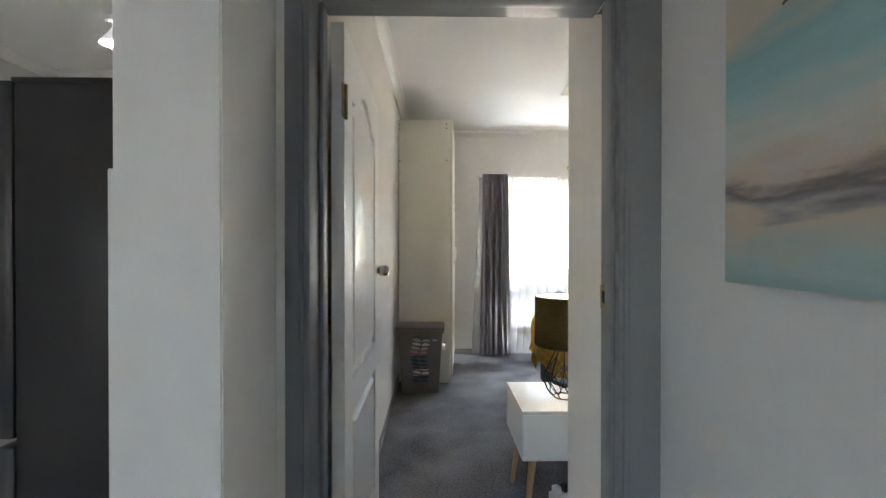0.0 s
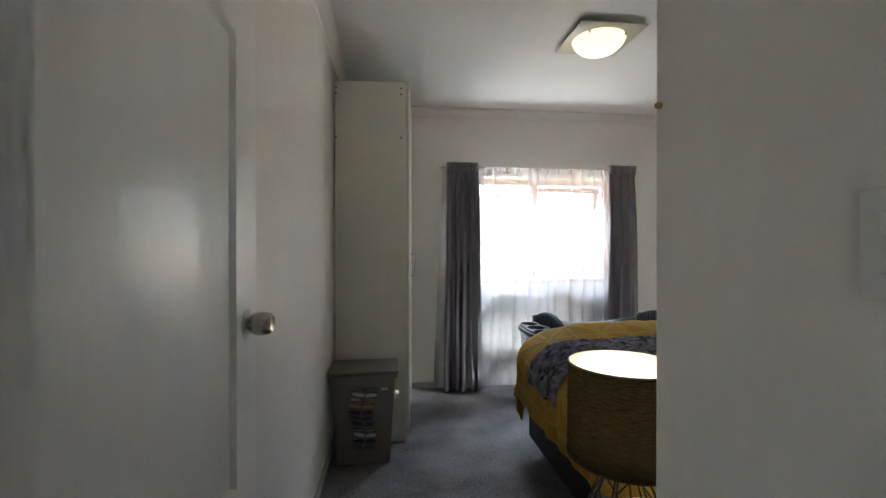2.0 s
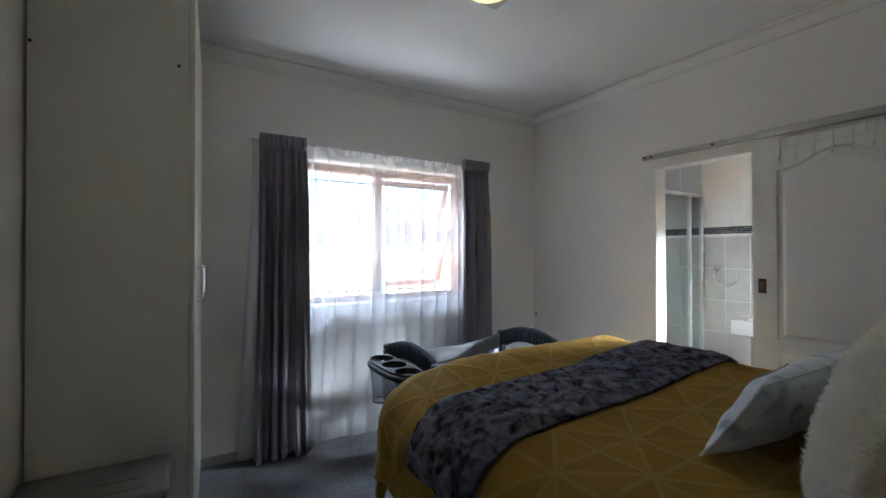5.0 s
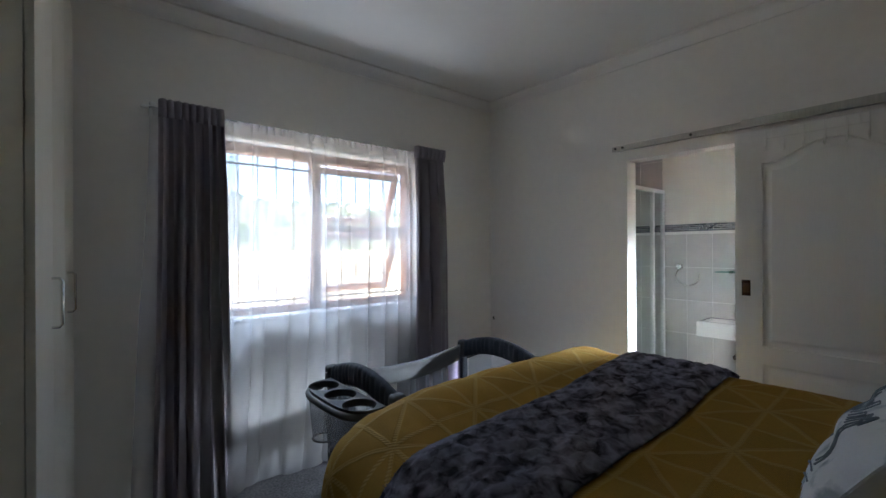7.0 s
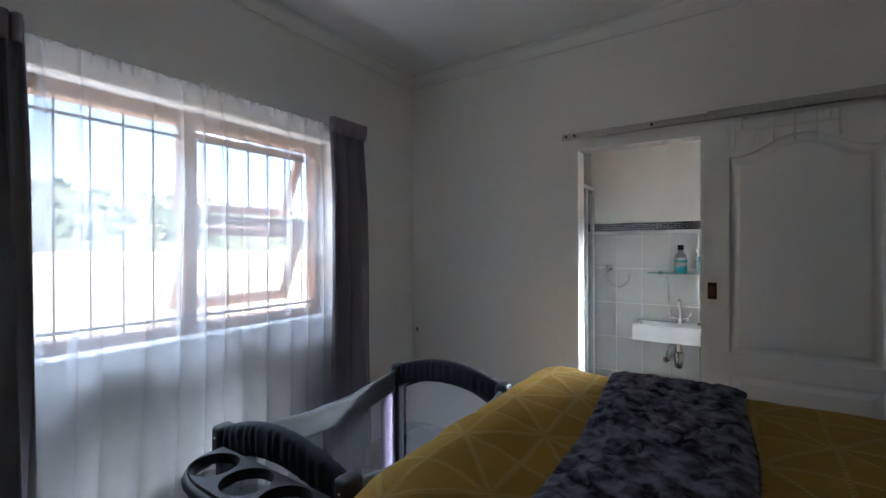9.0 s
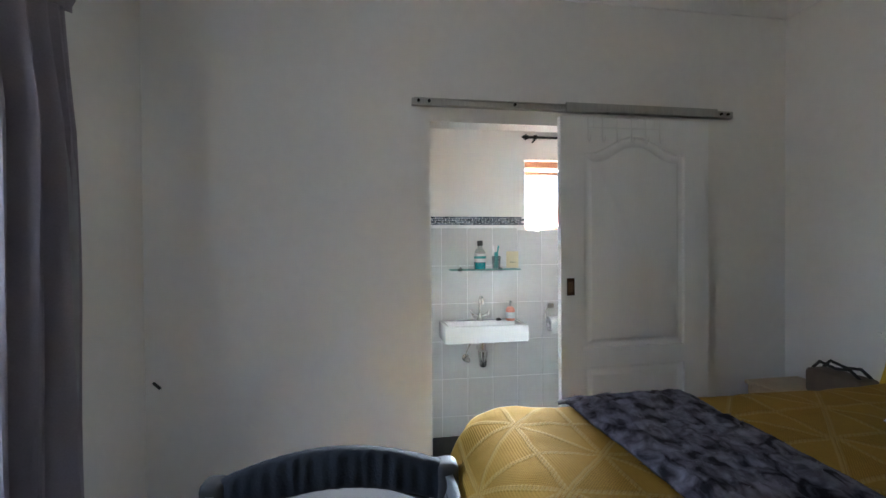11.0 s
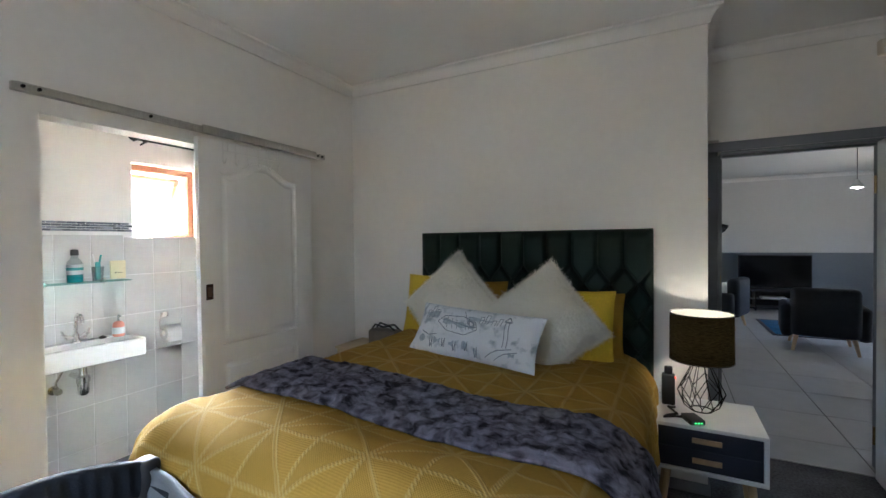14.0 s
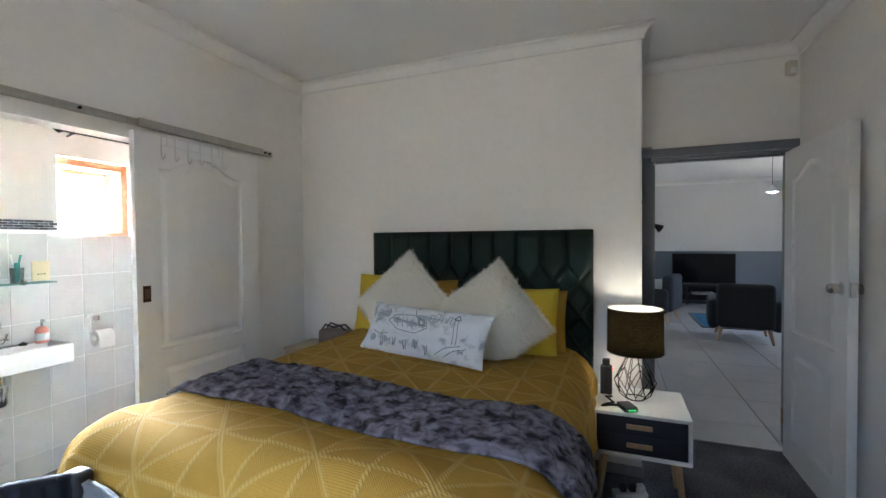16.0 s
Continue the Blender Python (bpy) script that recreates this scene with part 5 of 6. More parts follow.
part("socket", turned([(0, 0.262), (0.02, 0.262), (0.02, 0.34), (0, 0.34)], 14), M_BLACKPLASTIC, lamp)
SR, SZ0, SZ1 = 0.146, 0.262, 0.502
shade = part("shade", turned([(SR, SZ0), (SR * 0.985, SZ1)], 48), M_SHADE, lamp, "dark woven drum shade glowing from inside")
part("lining", turned([(SR - 0.003, SZ0), (SR * 0.985 - 0.003, SZ1)], 48), M_SHADE_IN, shade, "white inner lining")
for z, r in ((SZ0, SR), (SZ1, SR * 0.985)):
    part("hoop", tube([(r * math.cos(k * math.tau / 40), r * math.sin(k * math.tau / 40), z) for k in range(40)], 0.0025, 6, closed=True), M_BLACKMETAL, shade)
part("spider", tube([(-SR + 0.004, 0, SZ0 + 0.03), (SR - 0.004, 0, SZ0 + 0.03)], 0.002, 6), M_BLACKMETAL, shade)
part("bulb", turned([(0, 0.34), (0.014, 0.345), (0.028, 0.38), (0.03, 0.4), (0.024, 0.422), (0, 0.432)], 18), M_BULB, lamp, "lit bulb")

tower = thing("charging_tower", (0.805, 2.2, NZ1), "black plug tower with a red light on the nightstand", "charger")
part("body", box(-0.032, 0.032, -0.032, 0.032, 0, 0.16, 0.008), M_BLACKPLASTIC, tower)
part("top_plug", box(-0.02, 0.02, -0.018, 0.018, 0.161, 0.2, 0.006), M_BLACKPLASTIC, tower)
part("switch_light", box(-0.036, -0.031, 0.0, 0.02, 0.142, 0.15, 0.001), M_LED, tower, "small red light")
ph = thing("power_bank", (0.7, 2.415, NZ1), "small black power bank with green lights", "power bank", rz=25)
part("body", box(-0.035, 0.035, -0.05, 0.05, 0, 0.026, 0.007), M_BLACKPLASTIC, ph)
for k in range(3):
    part("status_light", box(-0.02 + k * 0.014, -0.012 + k * 0.014, 0.0495, 0.051, 0.009, 0.015), M_GREENLED, ph, "green status light")
cab = thing("charging_cable", (0.775, 2.36, NZ1), "black charging cable curled on the nightstand", "cable")
part("wire", tube([(0.0, -0.1, 0.004), (0.03, -0.05, 0.02), (-0.01, 0.0, 0.008), (0.035, 0.035, 0.006), (0.05, 0.06, 0.005), (0.0, 0.05, 0.012), (-0.05, 0.03, 0.008), (-0.075, 0.045, 0.012)], 0.006, 8), M_BLACKPLASTIC, cab)
ext = thing("extension_block", (0.72, 2.3, 0.0), "white extension block with plugs under the nightstand", "extension lead", rz=20)
part("block", box(-0.13, 0.05, -0.03, 0.03, 0.0, 0.04, 0.006), M_WHITE, ext)
for x in (-0.1, -0.05, 0.0):
    part("plug", box(x - 0.018, x + 0.018, -0.02, 0.02, 0.0405, 0.075, 0.006), M_BLACKPLASTIC if x > -0.08 else M_WHITE, ext)

# ---- far bedside ----
fb = thing("bedside_crate", (2.78, 2.22, 0), "pale pine bedside box beside the bed", "side table")
part("box_body", box(-0.2, 0.2, -0.15, 0.15, 0, 0.64, 0.006), M_PINE, fb)
part("lid", box(-0.21, 0.21, -0.16, 0.16, 0.6405, 0.66, 0.004), M_PINE, fb)
hbag = thing("handbag", (2.66, 2.2, 0.661), "taupe handbag with dark straps on the bedside box", "handbag")
part("bag_body", box(-0.12, 0.12, -0.06, 0.06, 0, 0.12, 0.02), mat("taupe_leather", (0.16, 0.12, 0.09), 0.5, vary=0.2, scale=20), hbag)
for y in (-0.03, 0.03):
    part("strap", tube([(-0.1, y, 0.12), (-0.06, y, 0.15), (0.0, y, 0.14), (0.07, y, 0.155), (0.1, y, 0.12)], 0.007, 8), M_BLACKPLASTIC, hbag)

# ---- wardrobe ----
wd = thing("wardrobe", (0, 0, 0), "tall cream melamine wardrobe with bow handles", "wardrobe")
WY0, WY1, WH = 4.16, 5.2, 2.485
wd.matrix_world = pose(0.151, WY0, 0, 0, 0, -3.6) @ Matrix.Translation((-0.163, -WY0, 0))
part("side_panel", box(X0 + 0.022, 0.163, WY0, WY0 + 0.016, 0, WH, 0.001), M_MELAMINE, wd)
part("side_panel", box(X0 + 0.022, 0.163, WY1 - 0.016, WY1, 0, WH, 0.001), M_MELAMINE, wd)
part("top_panel", box(X0 + 0.022, 0.163, WY0 + 0.017, WY1 - 0.017, WH - 0.016, WH), M_MELAMINE, wd)
part("bottom_panel", box(X0 + 0.022, 0.163, WY0 + 0.017, WY1 - 0.017, 0.06, 0.076), M_MELAMINE, wd)
part("plinth", box(0.11, 0.126, WY0 + 0.017, WY1 - 0.017, 0, 0.06), M_MELAMINE, wd)
part("back_panel", box(X0 + 0.022, X0 + 0.028, WY0 + 0.017, WY1 - 0.017, 0.077, WH - 0.017), M_MELAMINE, wd)
for y0, y1, hy in ((WY0 + 0.002, 4.508, 4.47), (4.511, 4.855, 0), (4.858, WY1 - 0.002, 4.92)):
    d = part("door", box(0.166, 0.186, y0, y1, 0.065, WH - 0.004, 0.0015), M_MELAMINE, wd)
    if hy:
        part("handle", tube([(0.186, hy, 1.13), (0.204, hy, 1.13), (0.212, hy, 1.14), (0.212, hy, 1.28), (0.204, hy, 1.29), (0.186, hy, 1.29)], 0.0045, 8), M_CHROME, d, "chrome bow handle")
for y, z in ((WY0 - 0.001, 2.44), (WY0 - 0.001, 2.4), (WY0 - 0.001, 2.1)):
    for x in (X0 + 0.03, 0.13):
        part("screw_cap", turned([(0, -0.0015), (0.006, -0.0015), (0.006, 0.0015), (0, 0.0015)], 8, axis="y", at=(x, y, z)), M_BLACKPLASTIC, wd)

# ---- laundry basket ----
lb = thing("laundry_basket", (-0.122, 4.0, 0), "taupe plastic laundry basket with a hinged lid and slots", "laundry basket")


def taper(bm, h, k):
    for v in bm.verts:
        f = 1 - k * (1 - v.co.z / h)
        v.co.x *= f
        v.co.y *= f
    return bm


HB = 0.545
front = bmesh.new()
loops = [[(-0.195, 0.0), (0.195, 0.0), (0.195, HB), (-0.195, HB)]]
for k in range(11):
    z, mid = 0.095 + 0.036 * k, 0.014 * math.sin(k * 0.8)
    for x0, x1, tilt in ((mid - 0.08, mid - 0.005, 0.012), (mid + 0.005, mid + 0.074, -0.004)):
        wide = x1 - x0
        loops.append([(x0, z + tilt), (x0 + wide * 0.5, z + tilt * 0.3 - 0.003), (x1, z), (x1, z + 0.018), (x0 + wide * 0.5, z + 0.025 + tilt * 0.4), (x0, z + 0.02 + tilt)])
for loop in loops:
    vs = [front.verts.new((x, -0.137, z)) for x, z in loop]
    for p, q in zip(vs, vs[1:] + vs[:1]):
        front.edges.new((p, q))
bmesh.ops.triangle_fill(front, use_beauty=True, use_dissolve=False, edges=front.edges[:])
thick(part("slotted_front", taper(front, HB, 0.17), M_GREYPLASTIC, lb, "front wall with a column of slanted slots", smooth=False), 0.006)
b = bmesh.new()
box(-0.195, 0.195, 0.134, 0.14, 0, HB, bm=b), box(-0.195, -0.189, -0.134, 0.134, 0, HB, bm=b), box(0.189, 0.195, -0.134, 0.134, 0, HB, bm=b), box(-0.189, 0.189, -0.134, 0.134, 0.0, 0.006, bm=b)
part("tub", taper(b, HB, 0.17), M_GREYPLASTIC, lb)
part("rim", run([(-0.2, -0.145), (0.2, -0.145), (0.2, 0.145), (-0.2, 0.145)], [(-0.008, 0.535), (0.012, 0.535), (0.012, 0.556), (-0.008, 0.556)], True), M_GREYPLASTIC, lb)
b = box(-0.216, 0.216, -0.154, 0.154, 0.557, 0.582, 0.01, segs=3)
box(-0.15, 0.15, -0.1, 0.1, 0.577, 0.585, 0.004, bm=b), box(0.02, 0.12, -0.03, -0.01, 0.585, 0.588, 0.001, bm=b)
part("lid", b, M_GREYPLASTIC, lb)
part("latch", box(0.2, 0.222, -0.03, 0.03, 0.36, 0.4, 0.004), M_WHITE, lb, "white plastic side clip")
part("sticker", box(0.11, 0.15, -0.1412, -0.1395, 0.46, 0.475), M_LABEL, lb, "small pale sticker")
for k in range(7):
    z = 0.02 + k * 0.06
    lm = mat("laundry_cloth", random.Random(k).choice([(0.78, 0.75, 0.72), (0.08, 0.1, 0.16), (0.6, 0.36, 0.28), (0.72, 0.64, 0.5)]), 0.9, vary=0.15, scale=12)
    g = thing("folded_laundry", (-0.122, 4.0, z), "crumpled laundry inside the basket", "clothes", "laundry in the basket")
    part("cloth", box(-0.15, 0.15, -0.1, 0.1, 0, 0.058, 0.02, segs=3), lm, g)

# ---- travel cot ----
cot = thing("travel_cot", (0, 0, 0), "dark grey folding travel cot with mesh sides beside the bed", "cot")
CX0, CX1, CY0, CY1, CZ = 1.27, 2.2, 4.085, 4.69, 0.755
for x in (CX0, CX1):
    for y in (CY0, CY1):
        p = part("post", box(x - 0.022, x + 0.022, y - 0.022, y + 0.022, 0.02, CZ - 0.01, 0.008), M_COTFABRIC, cot)
        part("corner_cap", box(x - 0.034, x + 0.034, y - 0.03, y + 0.03, CZ - 0.095, CZ + 0.022, 0.018, segs=3), M_BLACKPLASTIC, p, "black plastic corner joint")
        part("foot", box(x - 0.03, x + 0.03, y - 0.03, y + 0.03, 0, 0.035, 0.01), M_BLACKPLASTIC, p)
        part("rivet", turned([(0, 0), (0.005, 0), (0.004, -0.003), (0, -0.004)], 8, axis="x", at=(x - 0.0335, y, CZ - 0.015)), M_CHROME, p)


def end_arch(x, w=0.05):
    """The padded, slightly gathered band that arches over one end of the cot."""
    def at(u, v):
        a = v * math.tau
        y = CY0 + 0.012 + (CY1 - CY0 - 0.024) * u
        top = CZ + 0.018 + 0.062 * math.sin(math.pi * u) ** 0.9
        ca, sa = math.cos(a), math.sin(a)
        gather = 0.0022 * math.sin(u * 95 + 3 * noise.noise((u * 9, x, 1))) + 0.004 * noise.noise((u * 22, sa * 1.5, x))
        out = math.copysign(abs(ca) ** 0.6, ca) * (w * 0.5 + gather)
        return x + out, y, top - 0.054 + 0.054 * math.copysign(abs(sa) ** 0.7, sa)
    return sheet(120, 24, at)


for x in (CX0, CX1):
    part("padded_end", end_arch(x), M_COTFABRIC, cot, "quilted dark padding over the end bar")
for y in (CY0, CY1):
    def side(u, v, y=y):
        sag = -0.05 * math.sin(math.pi * u)
        z = CZ - 0.005 + sag - 0.1 * v
        return CX0 + 0.03 + (CX1 - CX0 - 0.06) * u, y + 0.012 * noise.noise((u * 6, v * 2, y)), z
    thick(part("side_band", sheet(40, 6, side), M_COTGREY, cot, "grey fabric band along the top rail"), 0.02)

    def net(u, v, y=y):
        return CX0 + 0.1 + (CX1 - CX0 - 0.2) * u, y + 0.004, CZ - 0.1 - 0.05 * math.sin(math.pi * u) - 0.5 * v
    part("mesh_side", sheet(16, 8, net), M_MESH, cot, "dark see-through mesh")
    for x in (CX0 + 0.075, CX1 - 0.075):
        thick(part("edge_panel", sheet(2, 8, lambda u, v, x=x, y=y: (x - 0.05 + 0.1 * u, y + 0.006, CZ - 0.05 - 0.62 * v)), M_LILAC if x > 1.7 and y > 4.4 else M_COTFABRIC, cot), 0.006)
for x in (CX0, CX1):
    def endnet(u, v, x=x):
        return x, CY0 + 0.05 + (CY1 - CY0 - 0.1) * u, CZ - 0.06 + 0.06 * math.sin(math.pi * u) - 0.6 * v
    part("mesh_end", sheet(12, 8, endnet), M_MESH, cot, "dark see-through mesh")
    part("binding", tube([(x - 0.006, CY0 + 0.05 + (CY1 - CY0 - 0.1) * k / 20, CZ - 0.085 + 0.075 * math.sin(math.pi * k / 20)) for k in range(21)], 0.006, 6), M_BLACKPLASTIC, cot)
    part("toggle", box(x - 0.012, x + 0.0, 4.37, 4.39, CZ - 0.03, CZ - 0.008, 0.004), M_BLACKPLASTIC, cot)
part("mattress_pad", box(CX0 + 0.03, CX1 - 0.03, CY0 + 0.03, CY1 - 0.03, 0.2, 0.245, 0.015), M_COTGREY, cot)
part("lower_skirt", box(CX0 + 0.01, CX1 - 0.01, CY0 + 0.01, CY1 - 0.01, 0.06, 0.199, 0.01), M_COTFABRIC, cot)
# the hanging tray on its end
tray = thing("cot_caddy", (CX0 - 0.018, 0, CZ - 0.055), "dark plastic caddy tray with cup holes hung on the cot", "caddy")
HOLES = ((4.54, 0.076, 0.07), (4.37, 0.076, 0.07), (4.2, 0.076, 0.07))


def oval(y, ry, rx, n=28):
    return [(-0.098 + rx * math.cos(k * math.tau / n), y + ry * math.sin(k * math.tau / n)) for k in range(n)]


b = bmesh.new()
rim = [(-0.02, 4.11), (-0.02, 4.63)]
for k in range(15):
    a = math.pi / 2 + k / 14 * math.pi
    rim.append((-0.068 + 0.117 * math.cos(a), 4.37 + 0.26 * math.copysign(abs(math.sin(a)) ** 0.55, math.sin(a))))
for loop in [rim] + [oval(*q) for q in HOLES]:
    vs = [b.verts.new((x, y, 0.012)) for x, y in loop]
    for p, q in zip(vs, vs[1:] + vs[:1]):
        b.edges.new((p, q))
bmesh.ops.triangle_fill(b, use_beauty=True, use_dissolve=False, edges=b.edges[:])
thick(part("moulded_tray", b, M_BLACKPLASTIC, tray, "dark moulded tray with three oval holes", smooth=False), 0.032)
part("rolled_edge", tube([(x, y, 0.0) for x, y in rim[2:]], 0.017, 10), M_BLACKPLASTIC, tray)
for y, ry, rx in HOLES:
    def pouch(u, v, y=y, ry=ry, rx=rx):
        a = u * math.tau
        k = 1 - 0.25 * v
        return -0.098 + rx * k * math.cos(a), y + ry * k * math.sin(a), -0.02 - 0.2 * v
    part("mesh_pouch", sheet(24, 6, pouch), M_MESH, tray)
    part("pouch_hoop", tube([(-0.098 + rx * 0.75 * math.cos(a), y + ry * 0.75 * math.sin(a), -0.22) for a in [k * math.tau / 24 for k in range(24)]], 0.005, 6, closed=True), M_BLACKPLASTIC, tray)

# ---- fittings on ceiling and walls ----
cl = thing("ceiling_light", (1.335, 3.73, TOP), "square glass ceiling light with a lit yellowish bowl", "ceiling light")
part("glass_plate", box(-0.205, 0.205, -0.205, 0.205, -0.034, -0.026, 0.003), mat("frosted_plate", (0.72, 0.7, 0.58), 0.25, vary=0.03), cl, "square frosted glass plate")
part("back_box", box(-0.11, 0.11, -0.11, 0.11, -0.026, -0.001, 0.003), M_WHITE, cl)
part("bowl", turned([(0, -0.122), (0.065, -0.116), (0.11, -0.1), (0.143, -0.07), (0.16, -0.035), (0, -0.0345)], 36), M_BOWL, cl, "lit glass bowl")
for k in range(4):
    a = k * math.pi / 2 + 0.78
    part("clip", box(-0.007, 0.007, -0.007, 0.007, -0.05, -0.034, 0.002), M_CHROME, cl, "", Matrix.Translation((0.157 * math.cos(a), 0.157 * math.sin(a), 0)))
sw = thing("light_switch", (XP, 1.587, 1.346), "white two-lever light switch on the wall", "light switch")
part("plate", box(-0.014, 0.0, -0.04, 0.04, -0.065, 0.065, 0.0065, segs=3), M_WHITE, sw)
for z in (-0.02, 0.022):
    part("rocker", box(-0.021, -0.0135, -0.01, 0.01, z - 0.014, z + 0.014, 0.002), M_CERAMIC, sw)
se = thing("alarm_sensor", (-0.285, 1.452, 2.5), "small cream alarm sensor in the corner under the cornice", "sensor", rz=20)
part("housing", box(-0.028, 0.028, -0.02, 0.02, -0.045, 0.045, 0.008), mat("aged_plastic", (0.68, 0.64, 0.55), 0.5, vary=0.04), se)
part("lens", box(-0.018, 0.018, 0.019, 0.024, -0.035, -0.002, 0.002), M_WHITE, se)
hk = thing("wall_hook", (XP - 0.004, YH - 0.014, 1.64), "small worn brass hook on the wall corner", "hook")
part("stub", turned([(0, 0.004), (0.007, 0.004), (0.007, -0.004), (0.005, -0.008), (0, -0.008)], 12, axis="x"), M_BRASS, hk)
wo = thing("wall_wire", (X1 - 0.005, 5.2, 0.77), "short black cable end poking out of the wall", "cable")
part("stub", tube([(0.004, 0.04, 0.004), (-0.01, 0.03, 0.004), (-0.03, 0.01, 0.0), (-0.038, -0.004, -0.008)], 0.006, 8), M_BLACKPLASTIC, wo)

# ---- hall ----
pic = thing("canvas_painting", (XP - 0.002, 0.462, 1.22), "abstract seascape canvas in teal, sand and dark grey", "painting")


def sea_mat():
    m = mat("seascape_paint", (0.3, 0.45, 0.47), 0.6, vary=0.1, scale=9, bump=0.3, bump_scale=80)
    n, l = m.node_tree.nodes, m.node_tree.links
    b = n["Principled BSDF"]
    co, mp, no, sep, ad, ramp = n.new("ShaderNodeTexCoord"), n.new("ShaderNodeMapping"), n.new("ShaderNodeTexNoise"), n.new("ShaderNodeSeparateXYZ"), n.new("ShaderNodeMath"), n.new("ShaderNodeValToRGB")
    mp.inputs["Scale"].default_value = (1, 1.1, 6)
    no.inputs["Scale"].default_value, no.inputs["Detail"].default_value = 4.5, 6
    l.new(co.outputs["Object"], mp.inputs[0]), l.new(mp.outputs[0], no.inputs["Vector"]), l.new(co.outputs["Object"], sep.inputs[0])
    ad.operation = "MULTIPLY_ADD"
    ad.inputs[1].default_value, ad.inputs[2].default_value = 0.16, 0.0
    l.new(no.outputs["Fac"], ad.inputs[0]), l.new(sep.outputs[2], ad.inputs[2])
    l.new(ad.outputs[0], ramp.inputs["Fac"])
    el = ramp.color_ramp.elements
    el[0].position, el[0].color = 0.03, (0.22, 0.36, 0.38, 1)
    el[1].position, el[1].color = 0.91, (0.42, 0.43, 0.42, 1)
    for p, c in ((0.13, (0.33, 0.46, 0.46, 1)), (0.2, (0.5, 0.42, 0.34, 1)), (0.215, (0.3, 0.3, 0.3, 1)), (0.24, (0.13, 0.12, 0.13, 1)), (0.27, (0.48, 0.42, 0.36, 1)), (0.33, (0.5, 0.52, 0.5, 1)), (0.41, (0.3, 0.5, 0.53, 1)), (0.49, (0.22, 0.42, 0.46, 1)), (0.56, (0.5, 0.46, 0.38, 1)), (0.65, (0.48, 0.46, 0.42, 1))):
        e = el.new(p)
        e.color = c
    l.new(ramp.outputs["Color"], b.inputs["Base Color"])
    return m


part("canvas", box(-0.035, 0, -0.47, 0.47, 0, 0.75, 0.003), sea_mat(), pic)
part("brush_stroke", tube([(-0.036, 0.33, 0.46), (-0.036, 0.28, 0.485), (-0.036, 0.2, 0.52), (-0.036, 0.1, 0.555), (-0.036, -0.05, 0.58)], [0.002, 0.007, 0.009, 0.012, 0.004], 8, flat=1.0), mat("umber_paint", (0.1, 0.075, 0.06), 0.7, vary=0.2, scale=40), pic, "dark raised brush stroke")
fg = thing("refrigerator", (0, 0, 0), "tall dark grey refrigerator standing in the kitchen", "refrigerator")
part("body", box(-1.235, X0 - 0.13, 1.4, 2.05, 0.02, 1.775, 0.008), M_FRIDGE, fg)
part("top_cap", box(-1.24, X0 - 0.13, 1.397, 2.053, 1.7755, 1.79, 0.004), M_BLACKPLASTIC, fg)
part("upper_door", box(-1.3, -1.241, 1.402, 2.048, 0.71, 1.785, 0.014), M_FRIDGE, fg)
part("lower_door", box(-1.3, -1.241, 1.402, 2.048, 0.03, 0.69, 0.014), M_FRIDGE, fg)
part("foot", box(-1.22, -0.5, 1.42, 2.03, -0.002, 0.02), M_BLACKPLASTIC, fg)


def pendant(at, drop, label, bulb=None):
    p = thing("pendant_lamp", at, label, "lamp", "hanging spot lamps")
    part("cord", tube([(0, 0, 0), (0, 0, -drop)], 0.003, 6), M_BLACKPLASTIC, p)
    part("rose", turned([(0, -0.001), (0.045, -0.001), (0.04, -0.02), (0, -0.025)], 16), M_WHITE, p)
    part("shade", turned([(0.012, -drop), (0.03, -drop - 0.03), (0.075, -drop - 0.1), (0.073, -drop - 0.1), (0.028, -drop - 0.034), (0.01, -drop - 0.004)], 20), M_WHITE, p)
    part("bulb", turned([(0, -drop - 0.03), (0.025, -drop - 0.05), (0.03, -drop - 0.085), (0.018, -drop - 0.11), (0, -drop - 0.115)], 14), bulb or M_SPOT, p, "lit bulb")
    return p


pendant((-1.28, -2.4, TOP), 0.52, "small white pendant lamp, lit, over the living room")
pendant((-1.93, 2.75, TOP), 0.06, "small white pendant lamp, lit, over the kitchen", M_KITCHENBULB)

# ---- living room ----
tv = thing("television", (-1.02, LY0 + 0.22, 0.42), "wide black flat television on a low black unit", "television")
part("casing", box(-0.59, 0.59, -0.03, 0.025, 0.03, 0.67, 0.006), M_BLACKPLASTIC, tv)
part("screen", box(-0.575, 0.575, 0.0255, 0.028, 0.045, 0.658), M_SCREEN, tv)
for x in (-0.4, 0.4):
    part("stand_foot", box(x - 0.02, x + 0.02, -0.1, 0.1, 0, 0.03, 0.004), M_BLACKPLASTIC, tv)
tu = thing("tv_unit", (-1.02, LY0 + 0.25, 0), "low black television unit with open shelves", "tv unit")
b = box(-0.95, 0.95, -0.2, 0.2, 0.38, 0.42, 0.004)
box(-0.95, 0.95, -0.2, 0.2, 0.04, 0.07, 0.003, bm=b), box(-0.93, 0.93, -0.19, 0.15, 0.21, 0.225, bm=b)
for x in (-0.95, -0.33, 0.31, 0.93):
    box(x, x + 0.02, -0.2, 0.19, 0.0, 0.38, bm=b)
box(-0.93, 0.93, -0.2, -0.19, 0.07, 0.38, bm=b)
part("carcass", b, M_BLACKPLASTIC, tu)
md = thing("media_player", (-1.0, LY0 + 0.28, 0.226), "flat silver media player on the unit's shelf", "media player")
part("case", box(-0.2, 0.2, -0.12, 0.12, 0, 0.045, 0.005), M_ALU, md)


